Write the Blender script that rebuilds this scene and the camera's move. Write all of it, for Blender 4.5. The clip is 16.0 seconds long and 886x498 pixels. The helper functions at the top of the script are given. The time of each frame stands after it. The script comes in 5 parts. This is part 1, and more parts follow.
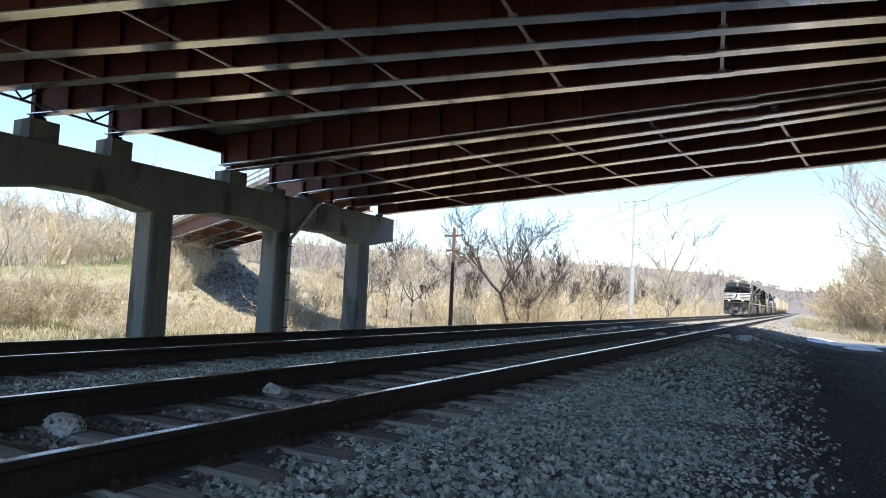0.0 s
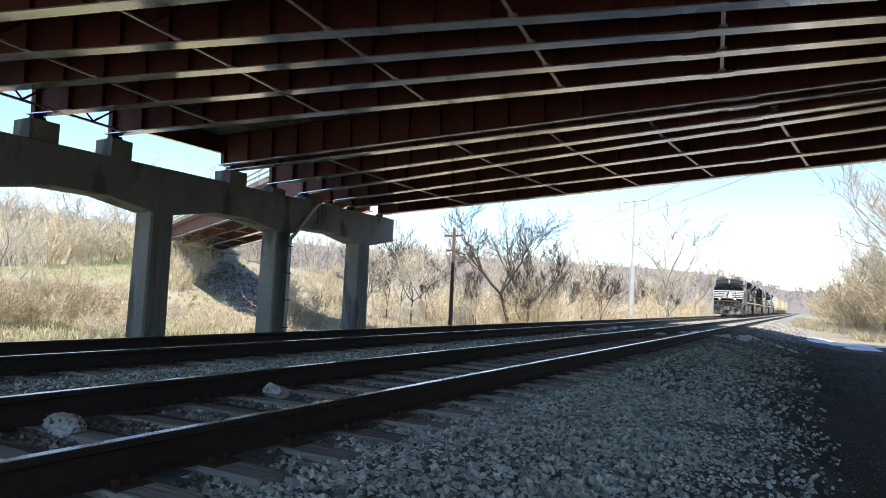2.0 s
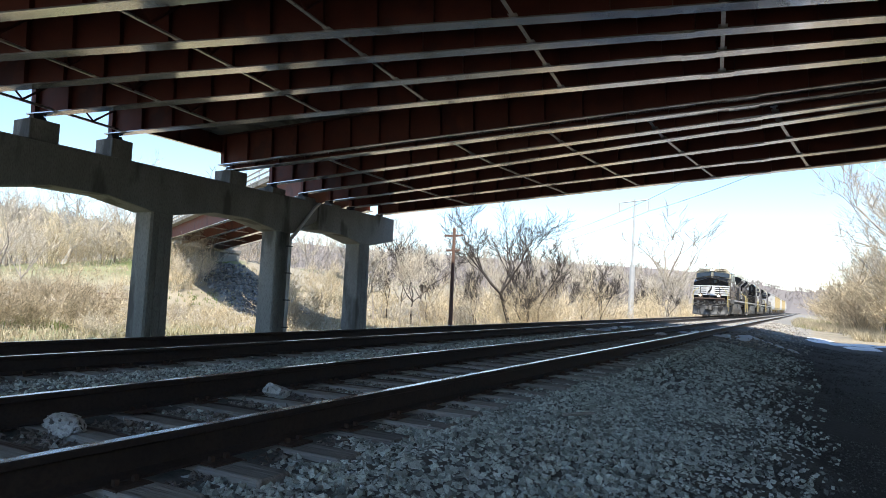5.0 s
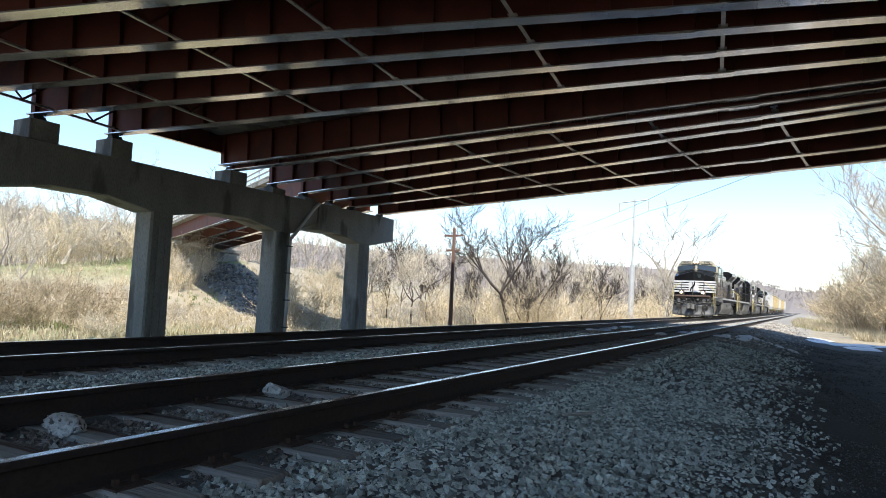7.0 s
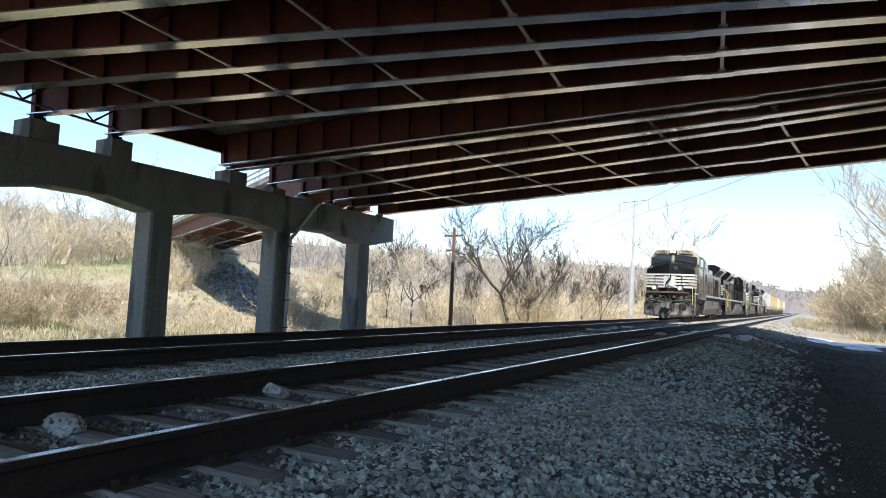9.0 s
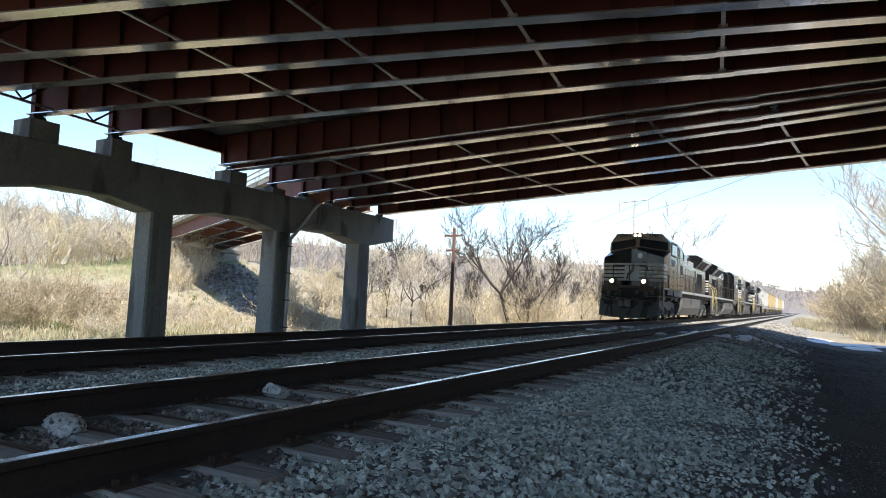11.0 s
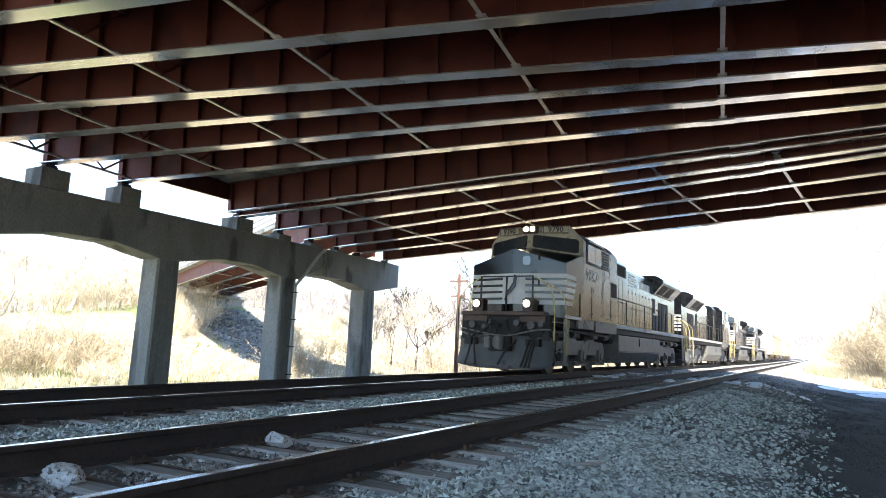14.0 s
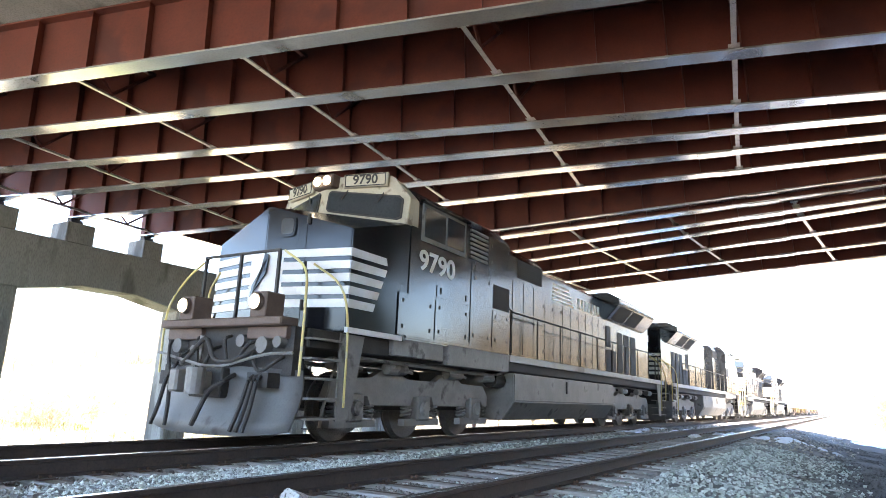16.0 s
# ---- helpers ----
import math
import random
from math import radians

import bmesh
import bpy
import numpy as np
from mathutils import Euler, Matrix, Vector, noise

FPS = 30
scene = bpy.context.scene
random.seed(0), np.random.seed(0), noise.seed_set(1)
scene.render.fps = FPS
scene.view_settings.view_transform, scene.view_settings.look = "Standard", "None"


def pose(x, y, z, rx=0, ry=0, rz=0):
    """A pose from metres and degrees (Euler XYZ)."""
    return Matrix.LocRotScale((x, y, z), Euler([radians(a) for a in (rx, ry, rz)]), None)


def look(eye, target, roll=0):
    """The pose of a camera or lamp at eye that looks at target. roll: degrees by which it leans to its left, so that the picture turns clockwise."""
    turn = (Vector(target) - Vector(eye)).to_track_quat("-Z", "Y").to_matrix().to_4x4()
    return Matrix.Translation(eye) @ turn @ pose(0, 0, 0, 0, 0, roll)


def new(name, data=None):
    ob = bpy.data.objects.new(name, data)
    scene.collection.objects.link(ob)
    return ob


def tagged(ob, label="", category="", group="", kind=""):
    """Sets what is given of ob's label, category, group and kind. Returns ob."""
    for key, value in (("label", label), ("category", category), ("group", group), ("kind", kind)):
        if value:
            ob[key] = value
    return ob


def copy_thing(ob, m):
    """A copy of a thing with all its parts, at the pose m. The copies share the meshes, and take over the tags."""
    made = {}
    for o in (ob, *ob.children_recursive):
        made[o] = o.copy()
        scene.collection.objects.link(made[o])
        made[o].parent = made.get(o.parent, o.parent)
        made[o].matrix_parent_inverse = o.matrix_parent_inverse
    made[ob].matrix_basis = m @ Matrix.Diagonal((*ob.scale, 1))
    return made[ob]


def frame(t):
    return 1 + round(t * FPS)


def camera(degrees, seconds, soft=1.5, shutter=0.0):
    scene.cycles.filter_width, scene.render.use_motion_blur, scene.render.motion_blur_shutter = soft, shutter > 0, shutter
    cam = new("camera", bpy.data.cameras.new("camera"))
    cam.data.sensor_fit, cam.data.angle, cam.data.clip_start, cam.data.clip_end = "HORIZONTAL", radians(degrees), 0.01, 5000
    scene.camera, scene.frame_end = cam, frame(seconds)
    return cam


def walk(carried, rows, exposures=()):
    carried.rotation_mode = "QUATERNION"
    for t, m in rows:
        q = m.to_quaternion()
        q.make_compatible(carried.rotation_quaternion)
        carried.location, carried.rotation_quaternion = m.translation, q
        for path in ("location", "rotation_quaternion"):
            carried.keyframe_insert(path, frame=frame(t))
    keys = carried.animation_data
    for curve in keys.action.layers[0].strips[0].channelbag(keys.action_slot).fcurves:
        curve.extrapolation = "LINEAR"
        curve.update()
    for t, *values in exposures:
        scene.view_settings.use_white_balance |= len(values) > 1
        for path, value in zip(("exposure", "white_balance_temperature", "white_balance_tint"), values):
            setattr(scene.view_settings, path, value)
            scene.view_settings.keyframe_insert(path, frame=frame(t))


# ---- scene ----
EYE = (0, 0, 0.745)


def aim(yaw, pitch, roll):
    """The camera's pose: degrees left of the track, up from level, and its lean."""
    turn = Matrix.Rotation(radians(yaw), 4, "Z") @ Matrix.Rotation(radians(90 + pitch), 4, "X") @ Matrix.Rotation(radians(roll), 4, "Z")
    return Matrix.Translation(EYE) @ turn


cam = camera(69.81, 16.0, soft=0.6)
walk(cam, [
    (0.0, aim(29.80, 4.267, 2.53)), (12.0, aim(29.80, 4.267, 2.53)), (12.5, aim(29.84, 4.22, 2.52)), (13.0, aim(29.95, 4.30, 2.53)),
    (13.5, aim(30.09, 5.57, 2.50)), (14.0, aim(30.44, 8.37, 2.46)), (14.5, aim(30.59, 10.78, 2.44)), (15.0, aim(30.72, 12.08, 2.43)),
    (15.5, aim(30.86, 12.56, 2.40)), (16.0, aim(32.22, 12.96, 2.45))],
    exposures=[(0, 1.25, 6450, 9), (9.2, 1.25, 6450, 9), (12.0, 1.38, 6580, 10), (13.0, 1.55, 6580, 10), (13.5, 1.82, 6550, 10), (14.0, 2.55, 6580, 10), (14.5, 3.35, 6680, 12), (15.0, 3.7, 6800, 14), (16.0, 3.9, 6900, 16)])

# ---- light ----
SUN_DIR = Vector((0.32, -0.64, 1.0)).normalized()
world = bpy.data.worlds.new("sky")
scene.world = world
world.use_nodes = True
wn = world.node_tree.nodes
sky = wn.new("ShaderNodeTexSky")
sky.sky_type = "NISHITA"
sky.sun_disc = False
sky.sun_elevation = math.asin(SUN_DIR.z)
sky.sun_rotation = math.atan2(SUN_DIR.x, SUN_DIR.y)
sky.air_density, sky.dust_density, sky.ozone_density = 1.0, 0.05, 3.0
wn["Background"].inputs["Strength"].default_value = 0.12
world.node_tree.links.new(sky.outputs[0], wn["Background"].inputs["Color"])
sun = new("sun", bpy.data.lights.new("sun", "SUN"))
sun.data.energy, sun.data.angle, sun.data.color = 3.2, radians(0.6), (1.0, 0.94, 0.84)
sun.matrix_world = look((0, 0, 60), Vector((0, 0, 60)) - SUN_DIR)


# ---- materials ----
def material(name, a, b, scale=4.0, rough=0.7, metal=0.0, bump=0.2, fine=40.0, patch=None, patch_scale=0.6, patch_at=0.6, vary=0.0, coat=0.0, stretch=(1, 1, 1), speck=1.0):
    """Two colours mixed by a broad and a fine noise, patches of a third, grain in the relief."""
    m = bpy.data.materials.new(name)
    m.use_nodes = True
    n, l = m.node_tree.nodes, m.node_tree.links
    bsdf = n["Principled BSDF"]
    tc, mp = n.new("ShaderNodeTexCoord"), n.new("ShaderNodeMapping")
    mp.inputs["Scale"].default_value = stretch
    l.new(tc.outputs["Object"], mp.inputs["Vector"])

    def noise_node(s, detail):
        x = n.new("ShaderNodeTexNoise")
        x.inputs["Scale"].default_value, x.inputs["Detail"].default_value = s, detail
        l.new(mp.outputs[0], x.inputs["Vector"])
        return x

    def mix(fac, c1, c2):
        x = n.new("ShaderNodeMix")
        x.data_type = "RGBA"
        for sock, val in ((x.inputs[0], fac), (x.inputs[6], c1), (x.inputs[7], c2)):
            if isinstance(val, bpy.types.NodeSocket):
                l.new(val, sock)
            else:
                sock.default_value = (*val, 1) if isinstance(val, tuple) else val
        return x.outputs[2]

    def ramp(src, lo, hi):
        x = n.new("ShaderNodeMapRange")
        x.inputs[1].default_value, x.inputs[2].default_value = lo, hi
        l.new(src, x.inputs[0])
        return x.outputs[0]

    broad, grain = noise_node(scale, 5), noise_node(fine, 4)
    col = mix(ramp(broad.outputs[0], 0.35, 0.65), a, b)
    dark = tuple(c * 0.62 for c in a)
    col = mix(ramp(grain.outputs[0], 0.45, 0.45 + 0.4 / speck), col, dark)
    if patch:
        p = noise_node(patch_scale, 6)
        col = mix(ramp(p.outputs[0], patch_at, patch_at + 0.08), col, patch)
    if vary:
        info, hsv = n.new("ShaderNodeObjectInfo"), n.new("ShaderNodeHueSaturation")
        mul = n.new("ShaderNodeMapRange")
        mul.inputs[3].default_value, mul.inputs[4].default_value = 1 - vary, 1 + vary
        l.new(info.outputs["Random"], mul.inputs[0])
        l.new(mul.outputs[0], hsv.inputs["Value"])
        l.new(col, hsv.inputs["Color"])
        col = hsv.outputs[0]
    l.new(col, bsdf.inputs["Base Color"])
    bsdf.inputs["Metallic"].default_value = metal
    bsdf.inputs["Coat Weight"].default_value = coat
    rr = n.new("ShaderNodeMapRange")
    rr.inputs[3].default_value, rr.inputs[4].default_value = max(rough - 0.12, 0.03), min(rough + 0.12, 1)
    l.new(broad.outputs[0], rr.inputs[0])
    l.new(rr.outputs[0], bsdf.inputs["Roughness"])
    if bump:
        bp = n.new("ShaderNodeBump")
        bp.inputs["Strength"].default_value, bp.inputs["Distance"].default_value = bump, 0.02
        l.new(grain.outputs[0], bp.inputs["Height"])
        l.new(bp.outputs[0], bsdf.inputs["Normal"])
    return m


def islands(m, spread=0.5):
    """Each loose piece of the mesh takes its own brightness."""
    n, l = m.node_tree.nodes, m.node_tree.links
    bsdf = n["Principled BSDF"]
    src = bsdf.inputs["Base Color"].links[0].from_socket
    geo, mr, hsv = n.new("ShaderNodeNewGeometry"), n.new("ShaderNodeMapRange"), n.new("ShaderNodeHueSaturation")
    mr.inputs[3].default_value, mr.inputs[4].default_value = 1 - spread, 1 + spread
    l.new(geo.outputs["Random Per Island"], mr.inputs[0])
    l.new(mr.outputs[0], hsv.inputs["Value"])
    l.new(src, hsv.inputs["Color"])
    l.new(hsv.outputs[0], bsdf.inputs["Base Color"])
    return m


def glow(name, colour, strength):
    m = bpy.data.materials.new(name)
    m.use_nodes = True
    b = m.node_tree.nodes["Principled BSDF"]
    b.inputs["Base Color"].default_value = (0.8, 0.8, 0.75, 1)
    b.inputs["Emission Color"].default_value = (*colour, 1)
    b.inputs["Emission Strength"].default_value = strength
    return m


CONCRETE = material("concrete", (0.21, 0.205, 0.18), (0.28, 0.275, 0.25), 1.2, 0.85, bump=0.25, fine=25, patch=(0.11, 0.105, 0.09), patch_scale=0.8, patch_at=0.55, stretch=(1, 1, 0.3))
RED_STEEL = material("red_oxide_steel", (0.104, 0.0235, 0.0135), (0.143, 0.032, 0.018), 1.5, 0.62, bump=0.08, fine=18, patch=(0.08, 0.02, 0.014), patch_scale=0.7, patch_at=0.57, speck=0.4)
# pale base and darker patches stand in for ground light reflected underneath
FLANGE = material("dusty_flange_painted_sheen", (0.66, 0.63, 0.60), (0.78, 0.75, 0.72), 0.9, 0.15, metal=0.6, bump=0.03, fine=22, patch=(0.28, 0.23, 0.21), patch_scale=0.35, patch_at=0.58, coat=1.0, speck=0.4)
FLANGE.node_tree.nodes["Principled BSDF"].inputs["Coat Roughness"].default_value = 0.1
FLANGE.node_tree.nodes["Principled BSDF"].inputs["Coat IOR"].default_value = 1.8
DARK_STEEL = material("dark_bearing_steel", (0.035, 0.035, 0.04), (0.06, 0.055, 0.055), 3, 0.6)
BRACE = material("galvanised_brace", (0.46, 0.43, 0.40), (0.56, 0.53, 0.50), 3, 0.3, metal=0.6, bump=0.05, patch=(0.16, 0.1, 0.08), patch_scale=2.0)
BALLAST = islands(material("ballast_stone", (0.42, 0.455, 0.41), (0.54, 0.575, 0.525), 6, 0.8, bump=0.3, fine=120, patch=(0.11, 0.085, 0.07), patch_scale=0.5, patch_at=0.62), 0.6)
RUSTY_BALLAST = islands(material("rusty_ballast_stone", (0.20, 0.175, 0.15), (0.31, 0.285, 0.255), 5, 0.85, bump=0.3, fine=120, patch=(0.13, 0.085, 0.06), patch_scale=0.9, patch_at=0.54), 0.6)
FINE_GRAVEL = islands(material("fine_gravel", (0.075, 0.075, 0.07), (0.13, 0.13, 0.122), 6, 0.9, bump=0.2, fine=120), 0.6)
DUSTY_BALLAST = islands(material("dusty_tan_ballast", (0.38, 0.345, 0.29), (0.50, 0.46, 0.395), 6, 0.85, bump=0.3, fine=120, patch=(0.24, 0.19, 0.15), patch_scale=0.5, patch_at=0.58), 0.5)
RIPRAP = islands(material("riprap_stone", (0.17, 0.17, 0.165), (0.26, 0.26, 0.25), 4, 0.85, bump=0.3, fine=40), 0.5)
TIE = material("weathered_tie", (0.27, 0.255, 0.23), (0.38, 0.365, 0.335), 5, 0.9, bump=0.8, fine=14, vary=0.25, stretch=(0.25, 3, 3), patch=(0.07, 0.045, 0.035), patch_scale=2)
RAIL_SIDE = material("rusty_rail", (0.038, 0.028, 0.024), (0.058, 0.042, 0.034), 5, 0.7, bump=0.15)
RAIL_TOP = material("polished_rail", (0.72, 0.72, 0.73), (0.82, 0.82, 0.83), 3, 0.17, metal=1.0, bump=0.02)
PLATE = material("rusty_plate", (0.07, 0.045, 0.033), (0.10, 0.06, 0.043), 8, 0.85)
SNOW = material("old_snow", (0.84, 0.87, 0.90), (0.90, 0.92, 0.94), 4, 0.6, bump=0.4, fine=18, patch=(0.55, 0.54, 0.52), patch_scale=2.2, patch_at=0.66, speck=0.25)
ROCK = material("pale_broken_concrete", (0.52, 0.51, 0.48), (0.68, 0.67, 0.63), 9, 0.9, bump=1.0, fine=38, patch=(0.13, 0.12, 0.11), patch_scale=26, patch_at=0.56)
FAR_TWIGS = islands(material("far_bare_woods", (0.27, 0.235, 0.215), (0.36, 0.315, 0.285), 0.05, 0.9, bump=0), 0.4)
PALE_BARK = material("pale_bark", (0.46, 0.43, 0.385), (0.58, 0.545, 0.49), 3, 0.9)
GALV = material("grey_pole_steel", (0.48, 0.47, 0.45), (0.56, 0.55, 0.53), 1.5, 0.5, metal=0.2, speck=0.4)
POLE_WOOD = material("pole_wood", (0.16, 0.09, 0.065), (0.22, 0.13, 0.10), 3, 0.85, stretch=(4, 4, 0.3))
WIRE = material("wire", (0.05, 0.05, 0.05), (0.07, 0.07, 0.07), 3, 0.6, bump=0)
BARK_DARK = material("dark_bark", (0.045, 0.036, 0.03), (0.08, 0.066, 0.055), 5, 0.9)
BARK_GREY = material("grey_bark", (0.30, 0.26, 0.22), (0.42, 0.37, 0.31), 5, 0.9, vary=0.25)
TWIG_TAN = islands(material("tan_twigs", (0.56, 0.46, 0.295), (0.68, 0.57, 0.39), 0.6, 0.9, bump=0, vary=0.2), 0.35)
TWIG_GREY = islands(material("grey_twigs", (0.47, 0.41, 0.32), (0.60, 0.53, 0.42), 0.5, 0.9, bump=0, vary=0.2), 0.35)
DRY_GRASS = islands(material("dry_grass", (0.44, 0.37, 0.25), (0.54, 0.47, 0.33), 0.5, 0.9, bump=0, patch=(0.16, 0.20, 0.06), patch_scale=0.08, patch_at=0.56), 0.3)
LOCO_BLACK = material("glossy_black_paint", (0.006, 0.0063, 0.0075), (0.010, 0.0105, 0.012), 1.2, 0.15, bump=0.012, fine=5, coat=0.0, patch=(0.022, 0.021, 0.02), patch_scale=1.6, patch_at=0.62, speck=0.4)
LOCO_BLACK.node_tree.nodes["Principled BSDF"].inputs["Specular IOR Level"].default_value = 0.36
LOCO_WHITE = material("white_paint", (0.58, 0.575, 0.56), (0.68, 0.675, 0.66), 2, 0.4, bump=0.03, patch=(0.55, 0.53, 0.48), patch_scale=3, speck=0.25)
LOCO_CREAM = material("cream_paint", (0.36, 0.315, 0.22), (0.45, 0.40, 0.29), 2, 0.5, bump=0.03, patch=(0.2, 0.16, 0.11), patch_scale=4, speck=0.25)
LOCO_GREY = material("dusty_underframe", (0.15, 0.145, 0.133), (0.21, 0.205, 0.19), 2.5, 0.55, bump=0.15, fine=25, patch=(0.06, 0.055, 0.05), patch_scale=2.5, speck=0.4)
PLOW_GREY = material("plow_steel", (0.075, 0.076, 0.075), (0.11, 0.111, 0.108), 1.8, 0.55, bump=0.08, patch=(0.05, 0.046, 0.042), patch_scale=3, speck=0.4)
LOCO_DARK = material("underframe_black", (0.022, 0.021, 0.02), (0.04, 0.037, 0.034), 3, 0.75, bump=0.1)
LOCO_BROWN = material("dirty_brown_steel", (0.085, 0.055, 0.042), (0.125, 0.085, 0.065), 4, 0.7, speck=0.4)
YELLOW = material("yellow_rail_paint", (0.5, 0.40, 0.14), (0.58, 0.48, 0.2), 3, 0.5, bump=0.05, patch=(0.4, 0.36, 0.25), patch_scale=5, speck=0.4)
TWIG_BROWN = islands(material("brown_twigs", (0.40, 0.32, 0.21), (0.52, 0.43, 0.29), 0.6, 0.9, bump=0, vary=0.25), 0.4)
FAR_BARK = material("far_tree_bark", (0.33, 0.28, 0.225), (0.44, 0.38, 0.31), 3, 0.9, bump=0, vary=0.3)
HOPPER_TAN = material("tan_car_paint", (0.45, 0.35, 0.18), (0.52, 0.41, 0.23), 1, 0.6, bump=0.05, patch=(0.34, 0.25, 0.13), patch_scale=0.8, speck=0.4)
HOPPER_GREY = material("grey_car_paint", (0.48, 0.47, 0.45), (0.56, 0.55, 0.52), 1, 0.6, bump=0.05, patch=(0.33, 0.3, 0.27), patch_scale=0.8, speck=0.4)
STEEL_WHEEL = material("wheel_steel", (0.12, 0.115, 0.11), (0.18, 0.17, 0.16), 4, 0.55, metal=0.4)
LAMP = glow("headlamp", (1.0, 0.86, 0.58), 2.4)
GLASS = material("dark_glass", (0.025, 0.032, 0.036), (0.035, 0.042, 0.046), 2, 0.05, bump=0)
GLASS.node_tree.nodes["Principled BSDF"].inputs["Specular IOR Level"].default_value = 0.8


def ground_material():
    """Soil, dry grass, green patches and trackside dirt darkened with painted bridge shade, laid out by place."""
    m = material("ground", (0.31, 0.265, 0.19), (0.42, 0.36, 0.26), 0.25, 0.95, bump=0.5, fine=9, patch=(0.12, 0.17, 0.045), patch_scale=0.03, patch_at=0.57)
    n, l = m.node_tree.nodes, m.node_tree.links
    bsdf = n["Principled BSDF"]
    src = bsdf.inputs["Base Color"].links[0].from_socket
    tc, sep = n.new("ShaderNodeTexCoord"), n.new("ShaderNodeSeparateXYZ")
    nz, add = n.new("ShaderNodeTexNoise"), n.new("ShaderNodeMath")
    nz.inputs["Scale"].default_value = 0.9
    l.new(tc.outputs["Object"], sep.inputs[0])
    l.new(tc.outputs["Object"], nz.inputs["Vector"])
    add.operation = "MULTIPLY_ADD"
    l.new(nz.outputs[0], add.inputs[0])
    add.inputs[1].default_value = 1.6
    l.new(sep.outputs[0], add.inputs[2])

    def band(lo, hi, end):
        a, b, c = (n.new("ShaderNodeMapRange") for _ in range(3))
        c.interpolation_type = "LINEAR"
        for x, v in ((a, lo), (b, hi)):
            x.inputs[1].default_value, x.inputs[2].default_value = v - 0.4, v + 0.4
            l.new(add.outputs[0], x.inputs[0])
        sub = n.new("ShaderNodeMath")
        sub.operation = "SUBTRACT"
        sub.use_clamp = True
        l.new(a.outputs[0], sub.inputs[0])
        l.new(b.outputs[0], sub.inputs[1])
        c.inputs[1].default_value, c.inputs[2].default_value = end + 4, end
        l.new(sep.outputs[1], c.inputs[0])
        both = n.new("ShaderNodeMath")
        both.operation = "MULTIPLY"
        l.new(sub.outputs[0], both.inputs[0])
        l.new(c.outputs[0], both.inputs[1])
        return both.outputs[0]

    def noisy(c1, c2, s):
        x, mx = n.new("ShaderNodeTexNoise"), n.new("ShaderNodeMix")
        x.inputs["Scale"].default_value, x.inputs["Detail"].default_value = s, 6
        l.new(tc.outputs["Object"], x.inputs["Vector"])
        mx.data_type = "RGBA"
        mx.inputs[6].default_value, mx.inputs[7].default_value = (*c1, 1), (*c2, 1)
        l.new(x.outputs[0], mx.inputs[0])
        return mx.outputs[2]

    # tan ballast along the open line; bridge shade painted into fines and road dirt
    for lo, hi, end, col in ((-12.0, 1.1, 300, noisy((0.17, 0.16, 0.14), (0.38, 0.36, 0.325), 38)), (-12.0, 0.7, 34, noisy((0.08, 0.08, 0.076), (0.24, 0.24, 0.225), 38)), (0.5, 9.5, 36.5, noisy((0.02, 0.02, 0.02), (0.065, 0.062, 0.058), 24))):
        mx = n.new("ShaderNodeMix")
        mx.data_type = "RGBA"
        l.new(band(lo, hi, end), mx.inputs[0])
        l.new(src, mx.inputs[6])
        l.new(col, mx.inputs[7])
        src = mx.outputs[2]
    # brown leaf litter under the far woods
    far, fr, fm = n.new("ShaderNodeVectorMath"), n.new("ShaderNodeMapRange"), n.new("ShaderNodeMix")
    far.operation = "LENGTH"
    l.new(tc.outputs["Object"], far.inputs[0])
    fr.inputs[1].default_value, fr.inputs[2].default_value = 260, 480
    l.new(far.outputs["Value"], fr.inputs[0])
    fm.data_type = "RGBA"
    l.new(fr.outputs[0], fm.inputs[0])
    l.new(src, fm.inputs[6])
    l.new(noisy((0.17, 0.145, 0.13), (0.28, 0.24, 0.21), 0.02), fm.inputs[7])
    src = fm.outputs[2]
    # a green strip of meadow
    mp, ln, mr, mx = n.new("ShaderNodeMapping"), n.new("ShaderNodeVectorMath"), n.new("ShaderNodeMapRange"), n.new("ShaderNodeMix")
    mp.vector_type = "POINT"
    mp.inputs["Location"].default_value = (82 / 24, -46 / 14, 0)
    mp.inputs["Scale"].default_value = (1 / 24, 1 / 14, 0)
    ln.operation = "LENGTH"
    l.new(tc.outputs["Object"], mp.inputs[0])
    l.new(mp.outputs[0], ln.inputs[0])
    mr.inputs[1].default_value, mr.inputs[2].default_value, mr.inputs[3].default_value, mr.inputs[4].default_value = 0.3, 1.0, 0.8, 0
    l.new(ln.outputs["Value"], mr.inputs[0])
    mx.data_type = "RGBA"
    l.new(mr.outputs[0], mx.inputs[0])
    l.new(src, mx.inputs[6])
    l.new(noisy((0.17, 0.22, 0.07), (0.33, 0.31, 0.17), 0.5), mx.inputs[7])
    l.new(mx.outputs[2], bsdf.inputs["Base Color"])
    return m


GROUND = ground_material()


# ---- mesh tools ----
def mesh_of(bm, name, mat, smooth=False):
    me = bpy.data.meshes.new(name)
    bm.normal_update()
    bm.to_mesh(me)
    bm.free()
    me.materials.append(mat)
    if smooth:
        me.polygons.foreach_set("use_smooth", [True] * len(me.polygons))
    return me


def part(name, bm, mat, parent=None, label="", smooth=False):
    ob = new(name, mesh_of(bm, name, mat, smooth))
    ob.parent = parent
    if label:
        tagged(ob, label)
    return ob


def thing(name, label, category, group="", kind="", at=None):
    ob = new(name)
    ob.empty_display_size = 0.2
    if at is not None:
        ob.matrix_world = at
    return tagged(ob, label, category, group, kind)


def solid(name, bm, mat, label, category, group="", kind="", smooth=False):
    return tagged(part(name, bm, mat, None, "", smooth), label, category, group, kind)


